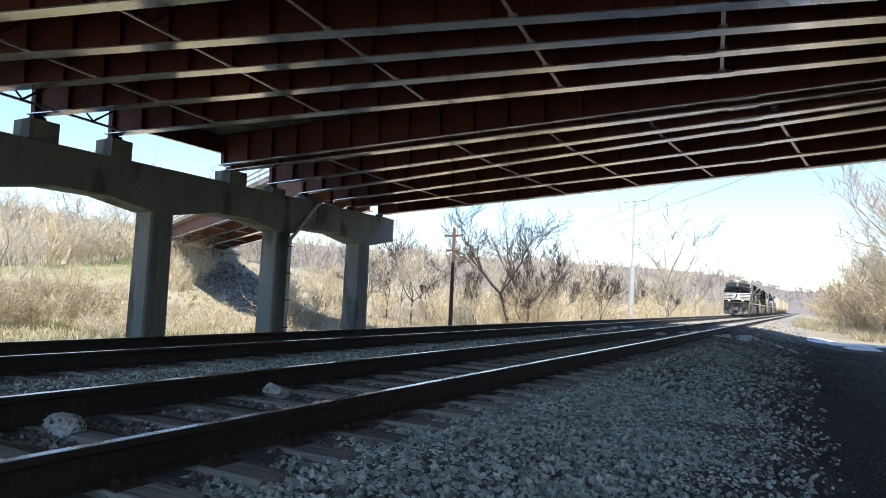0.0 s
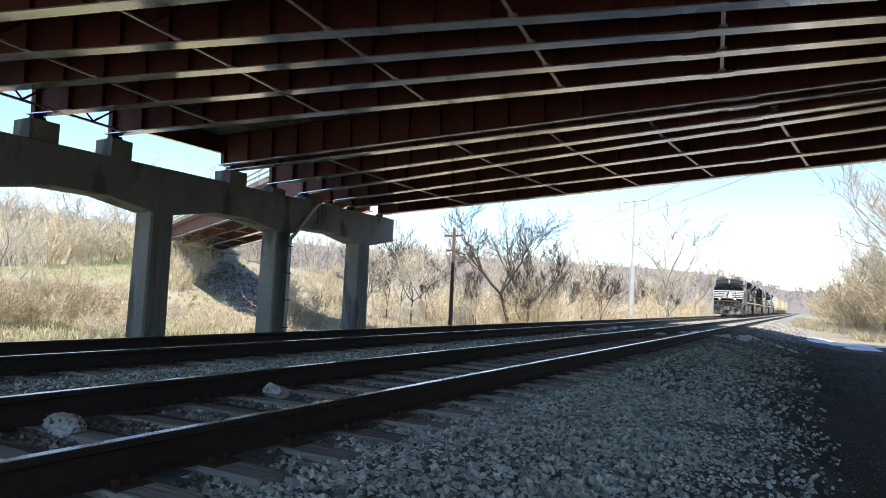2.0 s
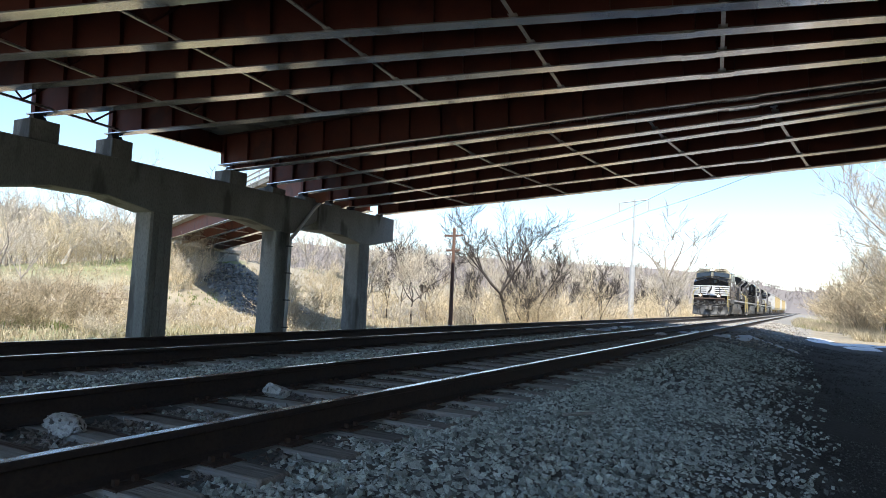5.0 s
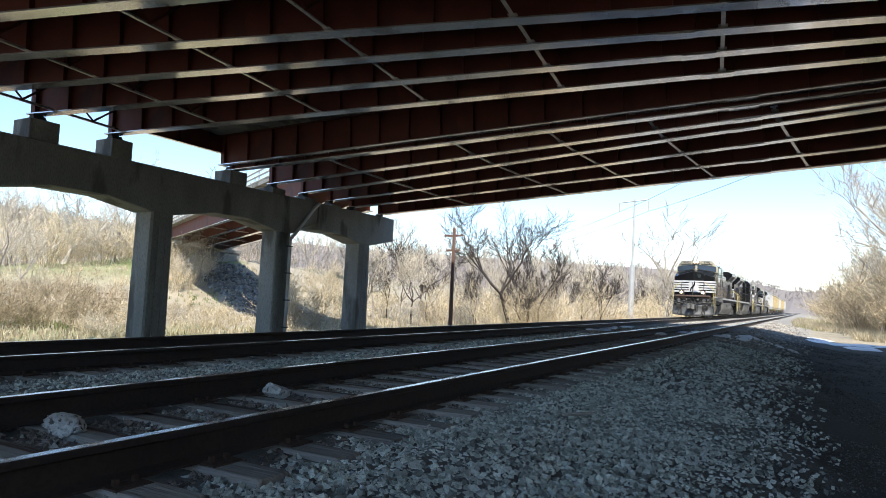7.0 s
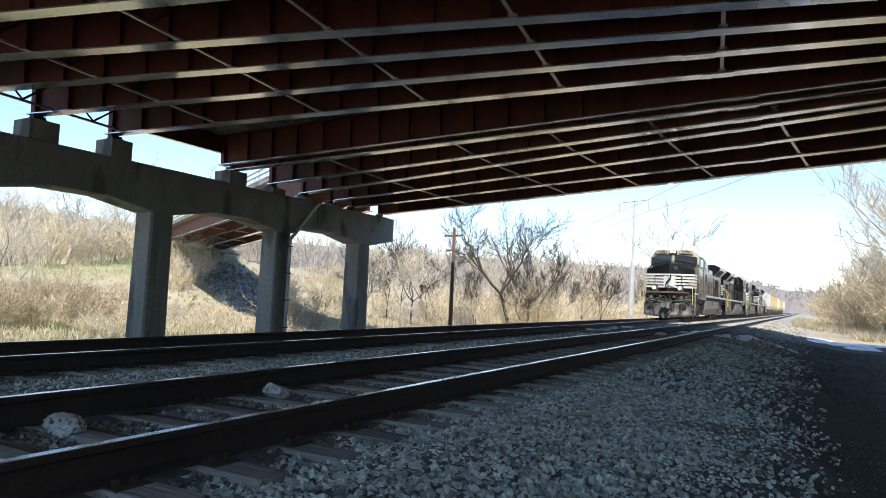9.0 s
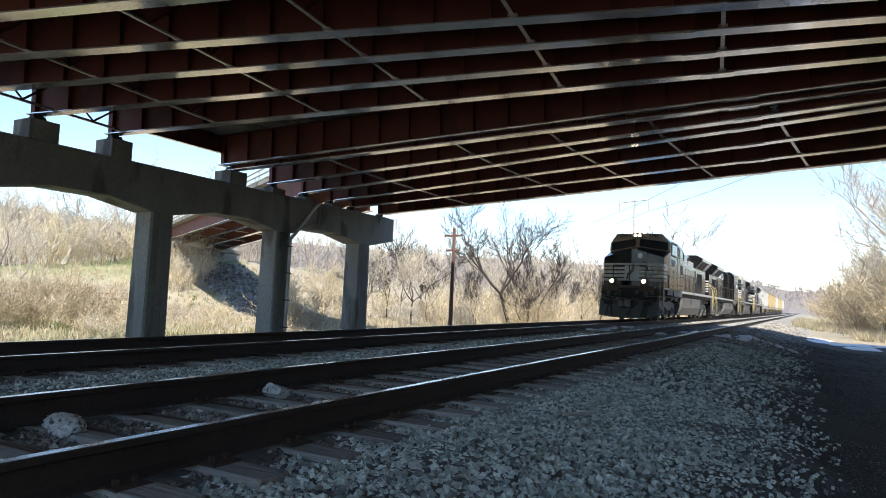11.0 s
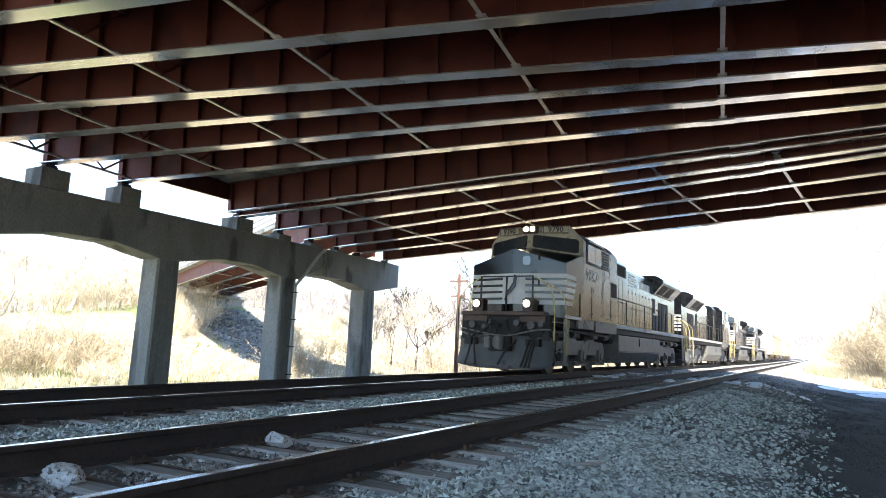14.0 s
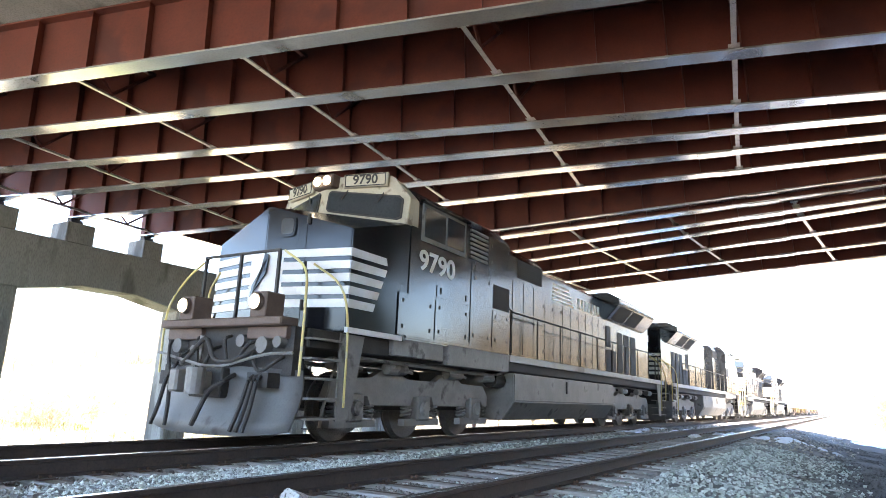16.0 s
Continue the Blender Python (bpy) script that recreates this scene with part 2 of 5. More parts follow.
def box(bm, x0, x1, y0, y1, z0, z1, bevel=0.0):
    vs = [bm.verts.new((x, y, z)) for x in (x0, x1) for y in (y0, y1) for z in (z0, z1)]
    fs = [bm.faces.new([vs[i] for i in q]) for q in ((0, 1, 3, 2), (4, 6, 7, 5), (0, 4, 5, 1), (2, 3, 7, 6), (0, 2, 6, 4), (1, 5, 7, 3))]
    if bevel:
        bmesh.ops.bevel(bm, geom=list({e for f in fs for e in f.edges}), offset=bevel, segments=1, affect="EDGES")
    return bm


def boxed(*dims, bevel=0.0):
    return box(bmesh.new(), *dims, bevel=bevel)


def prism(bm, outline, axis, lo, hi):
    """A closed outline of 2D points pushed along an axis; the outline's plane is the other two axes in order."""
    def put(p, d):
        c = list(p)
        c.insert("xyz".index(axis), d)
        return bm.verts.new(c)
    a, b = [put(p, lo) for p in outline], [put(p, hi) for p in outline]
    k = len(outline)
    bm.faces.new(a)
    bm.faces.new(b[::-1])
    for i in range(k):
        bm.faces.new((a[i], b[i], b[(i + 1) % k], a[(i + 1) % k]))
    bmesh.ops.recalc_face_normals(bm, faces=bm.faces[:])
    return bm


def tube(bm, pts, r0, r1=None, sides=8, caps=True):
    """A round bar along points, tapering from r0 to r1."""
    pts = [Vector(p) for p in pts]
    r1 = r0 if r1 is None else r1
    rings = []
    for i, p in enumerate(pts):
        d = (pts[min(i + 1, len(pts) - 1)] - pts[max(i - 1, 0)]).normalized()
        u = d.cross(Vector((0, 0, 1)) if abs(d.z) < 0.9 else Vector((1, 0, 0))).normalized()
        w = d.cross(u)
        r = r0 + (r1 - r0) * i / max(len(pts) - 1, 1)
        rings.append([bm.verts.new(p + (u * math.cos(a) + w * math.sin(a)) * r) for a in (2 * math.pi * k / sides for k in range(sides))])
    for a, b in zip(rings, rings[1:]):
        for k in range(sides):
            bm.faces.new((a[k], a[(k + 1) % sides], b[(k + 1) % sides], b[k]))
    if caps:
        bm.faces.new(rings[0][::-1])
        bm.faces.new(rings[-1])
    return bm


def bar(p, q, r, sides=8):
    return tube(bmesh.new(), [p, q], r, r, sides)


def arc(points, n=5):
    """A smooth line through the points."""
    pts = [Vector(p) for p in points]
    out = []
    ext = [pts[0] * 2 - pts[1]] + pts + [pts[-1] * 2 - pts[-2]]
    for i in range(1, len(ext) - 2):
        a, b, c, d = ext[i - 1:i + 3]
        for k in range(n):
            t = k / n
            out.append(0.5 * ((2 * b) + (c - a) * t + (2 * a - 5 * b + 4 * c - d) * t * t + (3 * b - a - 3 * c + d) * t ** 3))
    return out + [pts[-1]]


def lettering(text, size, m, parent, mat, name="road_number", depth=0.006):
    """Raised characters in the built-in face, standing where m puts them."""
    cu = bpy.data.curves.new(name, "FONT")
    cu.body, cu.size, cu.extrude, cu.align_x, cu.align_y, cu.offset = text, size, depth, "CENTER", "CENTER", size * 0.018
    tmp = bpy.data.objects.new(name, cu)
    scene.collection.objects.link(tmp)
    dg = bpy.context.evaluated_depsgraph_get()
    me = bpy.data.meshes.new_from_object(tmp.evaluated_get(dg))
    bpy.data.objects.remove(tmp)
    me.materials.clear()
    me.materials.append(mat)
    me.transform(m)
    ob = new(name, me)
    ob.parent = parent
    return ob


# ---- ground ----
PROFILE_X = [-26, -15, -13, -10.3, -9.6, -8.95, -8.9, -6.4, -6.35, -4.87, -4.82, -2.33, -2.28, -2.0, -1.4, 0.3, 1.2, 6.5, 9, 14, 22, 40, 200]
PROFILE_Z = [-2.1, -2.0, -1.6, -0.34, -0.26, -0.25, -0.28, -0.28, -0.24, -0.22, -0.238, -0.238, -0.23, -0.24, -0.34, -0.62, -0.74, -0.84, -0.3, 2.2, 5.0, 8.0, 12.0]
HILL_AZ = [-70, -12, -2, 1, 3, 5, 8, 20, 34, 56, 66, 90]
HILL_EL = [2.5, 2.6, 1.5, 1.75, 2.15, 2.55, 2.6, 2.5, 2.8, 3.6, 4.4, 4.0]


def land(x, y):
    x, y = np.asarray(x, float), np.asarray(y, float)
    z = np.interp(x, PROFILE_X, PROFILE_Z)
    left = np.clip((-26 - x) / 60, 0, 4)
    z = z + np.where(x < -26, 2.6 * left ** 1.3, 0)
    # the bank under the approach span
    d = np.hypot((x + 78) / 34, (y - 70) / 34)
    z = z + 5.0 * np.clip(1.2 - d, 0, 1) ** 1.1
    # unseen slope under the bridge end by the dirt road, added to darken reflections
    z = z + 7.2 * np.clip((x - 10) / 7, 0, 1) * np.clip((y + 60) / 10, 0, 1) * np.clip((37 - y) / 5, 0, 1)
    # far hills all round
    r = np.hypot(x, y)
    az = np.degrees(np.arctan2(-x, y))
    peak = np.interp(az, HILL_AZ, HILL_EL)
    t = np.clip((r - 430) / 620, 0, 1)
    z = z + np.tan(np.radians(peak)) * 1050 * t * t * (3 - 2 * t) * (1 - 0.25 * np.clip((r - 1050) / 1500, 0, 1))
    z = z + np.where(r > 60, 1.5 * np.sin(x * 0.013 + 1) * np.sin(y * 0.017) * np.clip((r - 60) / 200, 0, 3) * np.clip(np.abs(x + 4) / 60 - 0.4, 0, 1), 0)
    return z


def gz(x, y):
    return float(land(x, y))


def build_ground():
    def axis_steps(lo, hi, near_lo, near_hi, step):
        near = np.arange(near_lo, near_hi + step / 2, step)
        up, down, d = [], [], step
        v = near[-1]
        while v < hi:
            d = min(d * 1.18, 120)
            v += d
            up.append(v)
        v, d = near[0], step
        while v > lo:
            d = min(d * 1.18, 120)
            v -= d
            down.append(v)
        return np.array(down[::-1] + list(near) + up)

    xs, ys = axis_steps(-2500, 2500, -16, 10, 0.4), axis_steps(-1500, 2600, -6, 60, 0.8)
    gx, gy = np.meshgrid(xs, ys, indexing="ij")
    h = land(gx, gy)
    rng = np.random.default_rng(3)
    rough_amt = np.where((gx > -12) & (gx < 8), 0.012, 0.06)
    h = h + rng.normal(0, 1, h.shape) * rough_amt
    verts = np.stack([gx, gy, h], -1).reshape(-1, 3)
    nx, ny = len(xs), len(ys)
    idx = np.arange(nx * ny).reshape(nx, ny)
    faces = np.stack([idx[:-1, :-1], idx[1:, :-1], idx[1:, 1:], idx[:-1, 1:]], -1).reshape(-1, 4)
    me = bpy.data.meshes.new("ground")
    me.from_pydata(verts.tolist(), [], faces.tolist())
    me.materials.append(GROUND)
    me.polygons.foreach_set("use_smooth", [True] * len(me.polygons))
    tagged(new("ground", me), "trackside ground of crushed stone, dry grass and dirt with painted bridge shade", "ground", kind="structure")


build_ground()


def stones(name, xr, yr, count, r0, r1, seed, mat, label, keep=None):
    """Loose broken stones lying on the ground, one mesh."""
    rng = np.random.default_rng(seed)
    x, y = rng.uniform(*xr, count), rng.uniform(*yr, count)
    if keep is not None:
        k = keep(x, y, rng)
        x, y = x[k], y[k]
    n = len(x)
    r = rng.uniform(r0, r1, n)
    z = land(x, y) + r * rng.uniform(-0.1, 0.7, n)
    base = np.array([(1, 0, 0), (-1, 0, 0), (0, 1, 0), (0, -1, 0), (0, 0, 1), (0, 0, -1)], float)
    v = base[None] * r[:, None, None] * rng.uniform(0.6, 1.25, (n, 6, 3)) + rng.normal(0, 0.22, (n, 6, 3)) * r[:, None, None]
    a = rng.uniform(0, 2 * np.pi, (n, 3))
    for k, (i, j) in enumerate(((0, 1), (1, 2), (0, 2))):
        c, s = np.cos(a[:, k])[:, None], np.sin(a[:, k])[:, None]
        vi, vj = v[:, :, i].copy(), v[:, :, j].copy()
        v[:, :, i], v[:, :, j] = c * vi - s * vj, s * vi + c * vj
    v[:, :, 2] *= 0.8
    v += np.stack([x, y, z], -1)[:, None]
    tri = np.array([(0, 2, 4), (2, 1, 4), (1, 3, 4), (3, 0, 4), (2, 0, 5), (1, 2, 5), (3, 1, 5), (0, 3, 5)])
    f = (tri[None] + 6 * np.arange(n)[:, None, None]).reshape(-1, 3)
    me = bpy.data.meshes.new(name)
    me.from_pydata(v.reshape(-1, 3).tolist(), [], f.tolist())
    me.materials.append(mat)
    return tagged(new(name, me), label, "ballast", kind="stuff")


# ---- tracks ----
RAIL_OUT = [(-0.07, -0.185), (0.07, -0.185), (0.07, -0.172), (0.012, -0.150), (0.010, -0.045), (0.036, -0.032), (0.036, -0.006), (0.030, 0.0), (-0.030, 0.0), (-0.036, -0.006), (-0.036, -0.032), (-0.010, -0.045), (-0.012, -0.150), (-0.07, -0.172)]
TRACK_NEAR, TRACK_FAR, FAR_TOP = -3.575, -7.65, -0.04


def build_track(name, cx, top, label):
    rng = random.Random(name)
    root = thing(name, label, "railway track", kind="structure", at=pose(cx, 0, top))
    for sx in (-0.7525, 0.7525):
        rail = part("rail", prism(bmesh.new(), [(sx + a, b) for a, b in RAIL_OUT], "y", -30, 420), RAIL_SIDE, root)
        part("running_surface", boxed(sx - 0.027, sx + 0.027, -30, 420, 0.0, 0.003), RAIL_TOP, rail, "polished steel running surface")
    tie_mesh = mesh_of(boxed(-1.29, 1.29, -0.115, 0.115, -0.36, -0.19, bevel=0.012), "tie", TIE)
    plate_bm = boxed(-0.18, 0.18, -0.095, 0.095, -0.19, -0.178, bevel=0.003)
    for a in (-0.1, 0.1):
        for b in (-0.05, 0.05):
            box(plate_bm, a - 0.012, a + 0.012, b - 0.012, b + 0.012, -0.178, -0.15)
    plate_mesh = mesh_of(plate_bm, "tie_plate", PLATE)
    for i in range(150):
        y = -4.13 + i * 0.55 + rng.uniform(-0.03, 0.03)
        tie = new("tie", tie_mesh)
        tie.parent = root
        tie.matrix_local = pose(rng.uniform(-0.05, 0.05), y, rng.uniform(-0.012, 0.006), 0, rng.uniform(-0.5, 0.5), rng.uniform(-1.2, 1.2))
        if i < 60:
            for sx in (-0.7525, 0.7525):
                p = new("tie_plate", plate_mesh)
                p.parent = root
                p.matrix_local = pose(sx, y, 0)
    return root


build_track("track_near", TRACK_NEAR, 0.0, "straight railway track on weathered wooden ties in grey ballast")
build_track("track_far", TRACK_FAR, FAR_TOP, "straight railway track beside the other, carrying the train")

# ---- bridge ----
PIER_X = -23.5


def girder_z(g, x):
    return g[2] + 0.05 * (x + 24)


# for each girder the y of its bottom flange over the pier (x = -24) and at x = 4, and its height over the pier
GIRDERS_A = [(2.95, 12.05, 6.6), (4.96, 14.79, 6.6), (7.11, 17.6, 6.6), (9.5, 18.85, 6.6), (12.16, 20.08, 6.6), (15.08, 21.43, 6.6)]
GIRDERS_B = [(20.72, 22.81, 6.5), (21.25, 23.31, 6.35), (23.89, 23.66, 6.15), (26.28, 24.08, 6.05), (28.6, 26.28, 5.97), (30.63, 29.0, 5.9), (33.62, 31.44, 5.85)]
X0, X1, DEPTH = -24.3, 19.0, 1.45


def girder_y(g, x):
    return g[0] + (g[1] - g[0]) * (x + 24) / 28


def build_girder(g):
    end = 10.0
    p, q = Vector((X0, girder_y(g, X0), girder_z(g, X0))), Vector((end, girder_y(g, end), girder_z(g, end)))
    d = (q - p)
    length = d.length
    m = Matrix.Translation(p) @ Euler((0, -math.asin(d.z / length), math.atan2(d.y, d.x))).to_matrix().to_4x4()
    length += X1 - end if g[0] < 20 else 6
    root = thing("bridge_girder", "rust-red painted steel plate girder, reflected light painted into its dusty bottom flange", "girder", "bridge girders", at=m)
    part("web", boxed(0, length, -0.01, 0.01, 0.045, DEPTH - 0.04), RED_STEEL, root)
    part("bottom_flange", boxed(0, length, -0.21, 0.21, 0, 0.045, bevel=0.004), FLANGE, root, "greyish dusty steel flange, painted pale with reflected light")
    part("top_flange", boxed(0, length, -0.2, 0.2, DEPTH - 0.04, DEPTH), RED_STEEL, root)
    stiff = mesh_of(boxed(-0.008, 0.008, -0.17, -0.01, 0.05, DEPTH - 0.045), "stiffener", RED_STEEL)
    s = 0.35
    while s < min(length, 36):
        o = new("stiffener", stiff)
        o.parent = root
        o.matrix_local = pose(s, 0, 0)
        s += 1.42
    s = 22.6
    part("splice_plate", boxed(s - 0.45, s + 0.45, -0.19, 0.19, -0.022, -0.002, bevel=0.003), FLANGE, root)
    return root


for g in GIRDERS_A + GIRDERS_B:
    build_girder(g)


def build_cross_frame(x, ga, gb, lean):
    """A K-shaped frame between two girders at one station."""
    ya, yb = girder_y(ga, x), girder_y(gb, x)
    xa, xb = x + lean[0] * (ya - lean[1]), x + lean[0] * (yb - lean[1])
    p = Vector((xa, girder_y(ga, xa) + 0.03, girder_z(ga, xa)))
    q = Vector((xb, girder_y(gb, xb) - 0.03, girder_z(gb, xb)))
    d = q - p
    w = d.length
    m = Matrix.Translation(p) @ Euler((math.asin(d.z / w), 0, math.atan2(-d.x, d.y))).to_matrix().to_4x4()
    root = thing("cross_frame", "light steel angle cross frame bolted between two girders", "bracing", "cross frames", at=m)
    b = boxed(-0.05, 0.05, 0.18, w - 0.18, 0.05, 0.062)
    box(b, -0.05, -0.038, 0.18, w - 0.18, 0.062, 0.15)
    part("bottom_strut", b, BRACE, root)
    for sgn in (0.16, w - 0.16):
        part("gusset_plate", boxed(-0.11, 0.11, sgn - 0.14, sgn + 0.14, 0.064, 0.076), BRACE, root)
    part("top_strut", boxed(-0.05, 0.05, 0.02, w - 0.02, DEPTH - 0.35, DEPTH - 0.27), RED_STEEL, root)
    for a, c in ((0.05, w / 2), (w - 0.05, w / 2)):
        part("diagonal", bar((0, a, DEPTH - 0.32), (0, c, 0.12), 0.04, 4), RED_STEEL, root)


for x in (-22.6, -18.35, -13.95, -9.95, -5.4, -0.7, 3.8, 8.2):
    for ga, gb in zip(GIRDERS_A, GIRDERS_A[1:]):
        build_cross_frame(x, ga, gb, (-0.115, 7.6))
for x in (-18.3, -12.1, -8.2, -4.6, -0.7, 3.4):
    for ga, gb in list(zip(GIRDERS_B, GIRDERS_B[1:]))[1:]:
        build_cross_frame(x, ga, gb, (0.12, 25.0))


def build_deck(name, near, far, label, x0=X0 - 0.2, barriers=()):
    """A concrete slab over the girders, with a barrier on its outer edges."""
    bm = bmesh.new()
    rows = []
    for x in (x0, X1):
        cols = [(girder_y(g, x), girder_z(g, x) + DEPTH + 0.02) for g in (near, far)]
        rows.append([bm.verts.new((x, y, z + dz)) for dz in (0, 0.24) for y, z in cols])
    a, b = rows
    for q in ((a[0], a[1], b[1], b[0]), (a[2], b[2], b[3], a[3]), (a[0], b[0], b[2], a[2]), (a[1], a[3], b[3], b[1]), (a[0], a[2], a[3], a[1]), (b[0], b[1], b[3], b[2])):
        bm.faces.new(q)
    bmesh.ops.recalc_face_normals(bm, faces=bm.faces[:])
    root = tagged(part(name, bm, CONCRETE), label, "bridge deck", kind="structure")
    for g, s in barriers:
        bb = bmesh.new()
        vs = []
        for x in (x0, X1):
            y, z = girder_y(g, x), girder_z(g, x) + DEPTH + 0.264
            vs.append([bb.verts.new((x, y + o, z + dz)) for o, dz in ((0, 0), (s * 1.6, 0), (s, 0.8), (0, 0.8))])
        for k in range(4):
            bb.faces.new((vs[0][k], vs[0][(k + 1) % 4], vs[1][(k + 1) % 4], vs[1][k]))
        bb.faces.new(vs[0])
        part("barrier", bb, CONCRETE, root)
    return root


# near edge is out of view, carried back to hold the ground in shade
NEAR_EDGE, MID_A, MID_B, FAR_EDGE = (-17, -9.5, 6.6), (15.6, 22.0, 6.6), (20.0, 22.6, 6.5), (33.9, 32.0, 5.85)
build_deck("bridge_deck_near", NEAR_EDGE, MID_A, "concrete road deck resting on red girders", barriers=((NEAR_EDGE, 0.2),))
build_deck("bridge_deck_far", MID_B, FAR_EDGE, "concrete road deck resting on the farther red girders", barriers=((FAR_EDGE, -0.2),))
build_deck("bridge_deck_middle", MID_A, MID_B, "concrete slab closing the gap between two decks")


def build_bent(label, y0, y1, columns, haunch):
    """A concrete pier: a cap beam that deepens at square columns."""
    root = thing("bridge_pier", label, "bridge pier", "bridge piers", at=pose(PIER_X, 0, 0))
    top, low, high = 5.63, 3.72, 4.1
    line = [(y0, top), (y1, top), (y1, haunch)]
    for c in columns[::-1]:
        line += [(c + 0.55, low), (c - 0.55, low)]
        prev = [k for k in columns if k < c]
        if prev:
            line += [(c - 2.6, high), (prev[-1] + 2.6, high)] if high > low else []
        else:
            line += [(max(c - 2.6, y0 + 0.02), high)]
    line += [(y0, high)]
    cap = prism(bmesh.new(), line, "x", -1.35, 0)
    bmesh.ops.bevel(cap, geom=[e for e in cap.edges if abs(e.verts[0].co.x - e.verts[1].co.x) < 0.01], offset=0.03, segments=1, affect="EDGES")
    part("cap_beam", cap, CONCRETE, root)
    for c in columns:
        bm = bmesh.new()
        w0, w1 = 0.53, 0.58
        outline = lambda w, d: [(-0.65 - d + 0.08, c - w), (-0.65 + d - 0.08, c - w), (-0.65 + d, c - w + 0.08), (-0.65 + d, c + w - 0.08), (-0.65 + d - 0.08, c + w), (-0.65 - d + 0.08, c + w), (-0.65 - d, c + w - 0.08), (-0.65 - d, c - w + 0.08)]
        lo, hi = [bm.verts.new((*p, -2.9)) for p in outline(w1, 0.60)], [bm.verts.new((*p, low + 0.02)) for p in outline(w0, 0.56)]
        for k in range(8):
            bm.faces.new((lo[k], lo[(k + 1) % 8], hi[(k + 1) % 8], hi[k]))
        bm.faces.new(hi)
        part("column", bm, CONCRETE, root)
        for o in (-0.18, 0.18):
            part("rustication_strip", boxed(-0.055, -0.03, c + o - 0.03, c + o + 0.03, -2.5, low - 0.05), CONCRETE, root)
    return root


bent_near = build_bent("weathered concrete bridge pier with square columns and haunched cap", 4.0, 26.9, [9.97, 17.28, 24.5], 4.6)
bent_far = build_bent("pale concrete bridge pier with a haunched cap beam", 27.0, 34.4, [31.5], 4.18)


def build_bearing(y, ztop, w=0.62):
    ztop = max(ztop, 5.86)
    root = thing("bearing_seat", "concrete bearing block carrying a steel rocker bearing", "bearing", "bearing seats", at=pose(PIER_X - 0.68, y, 5.63))
    part("block", boxed(-0.55, 0.55, -w, w, 0, max(ztop - 5.63 - 0.2, 0.06), bevel=0.02), CONCRETE, root)
    part("base_plate", boxed(-0.3, 0.3, -0.28, 0.28, ztop - 5.83, ztop - 5.77), DARK_STEEL, root)
    part("rocker", prism(bmesh.new(), [(-0.2, 0), (0.2, 0), (0.1, 0.16), (-0.1, 0.16)], "y", -0.22, 0.22), DARK_STEEL, root).matrix_local = pose(0, 0, ztop - 5.77)


for g, o, w in zip(GIRDERS_A[1:] + GIRDERS_B, (0, 0.05, 0.1, 0.15, 0.2, 0.55, 0, 0.1, 0.1, 0, 0, 0), (0.55, 0.55, 0.55, 0.52, 0.44, 0.52, 0, 0.45, 0.42, 0.42, 0.42, 0.42)):
    if w:
        build_bearing(girder_y(g, -24.18) + o, girder_z(g, -24.18), w)

# plate that closes the deck's end between the last two groups of girders
ya, yb = girder_y(GIRDERS_A[5], -24.3) + 0.9, girder_y(GIRDERS_B[0], -24.3)
dia = thing("end_diaphragm", "dark red steel plate closing the deck end over the pier", "bracing", at=pose(-24.3, ya, 7.1))
part("plate", boxed(-0.012, 0.012, 0, yb - ya, 0.02, 0.94), RED_STEEL, dia)
part("bottom_angle", boxed(-0.1, 0.1, 0, yb - ya, 0, 0.02), FLANGE, dia)
for k in range(3):
    part("stiffener", boxed(0.012, 0.12, (k + 0.5) * (yb - ya) / 3 - 0.008, (k + 0.5) * (yb - ya) / 3 + 0.008, 0.02, 0.9), RED_STEEL, dia)

pipe = thing("drain_pipe", "grey steel drain pipe strapped to the pier column", "drain pipe")
part("pipe", tube(bmesh.new(), [(-23.36, 26.85, 5.55), (-23.36, 26.5, 5.3), (-23.36, 25.2, 3.85), (-23.36, 24.75, 3.4), (-23.36, 24.72, 2.9), (-23.36, 24.72, -2.2)], 0.09), GALV, pipe)
for z in (3.0, 1.6, 0.2, -1.2):
    part("strap", boxed(-23.5, -23.25, 24.6, 24.84, z - 0.03, z + 0.03), DARK_STEEL, pipe)


# ---- approach span beyond the pier ----
APPROACH = [((-24.9, y0, 6.12), (-74.0, y1, 6.1)) for y0, y1 in ((27.25, 54.0), (29.6, 57.4), (31.6, 61.0), (33.6, 64.6))]


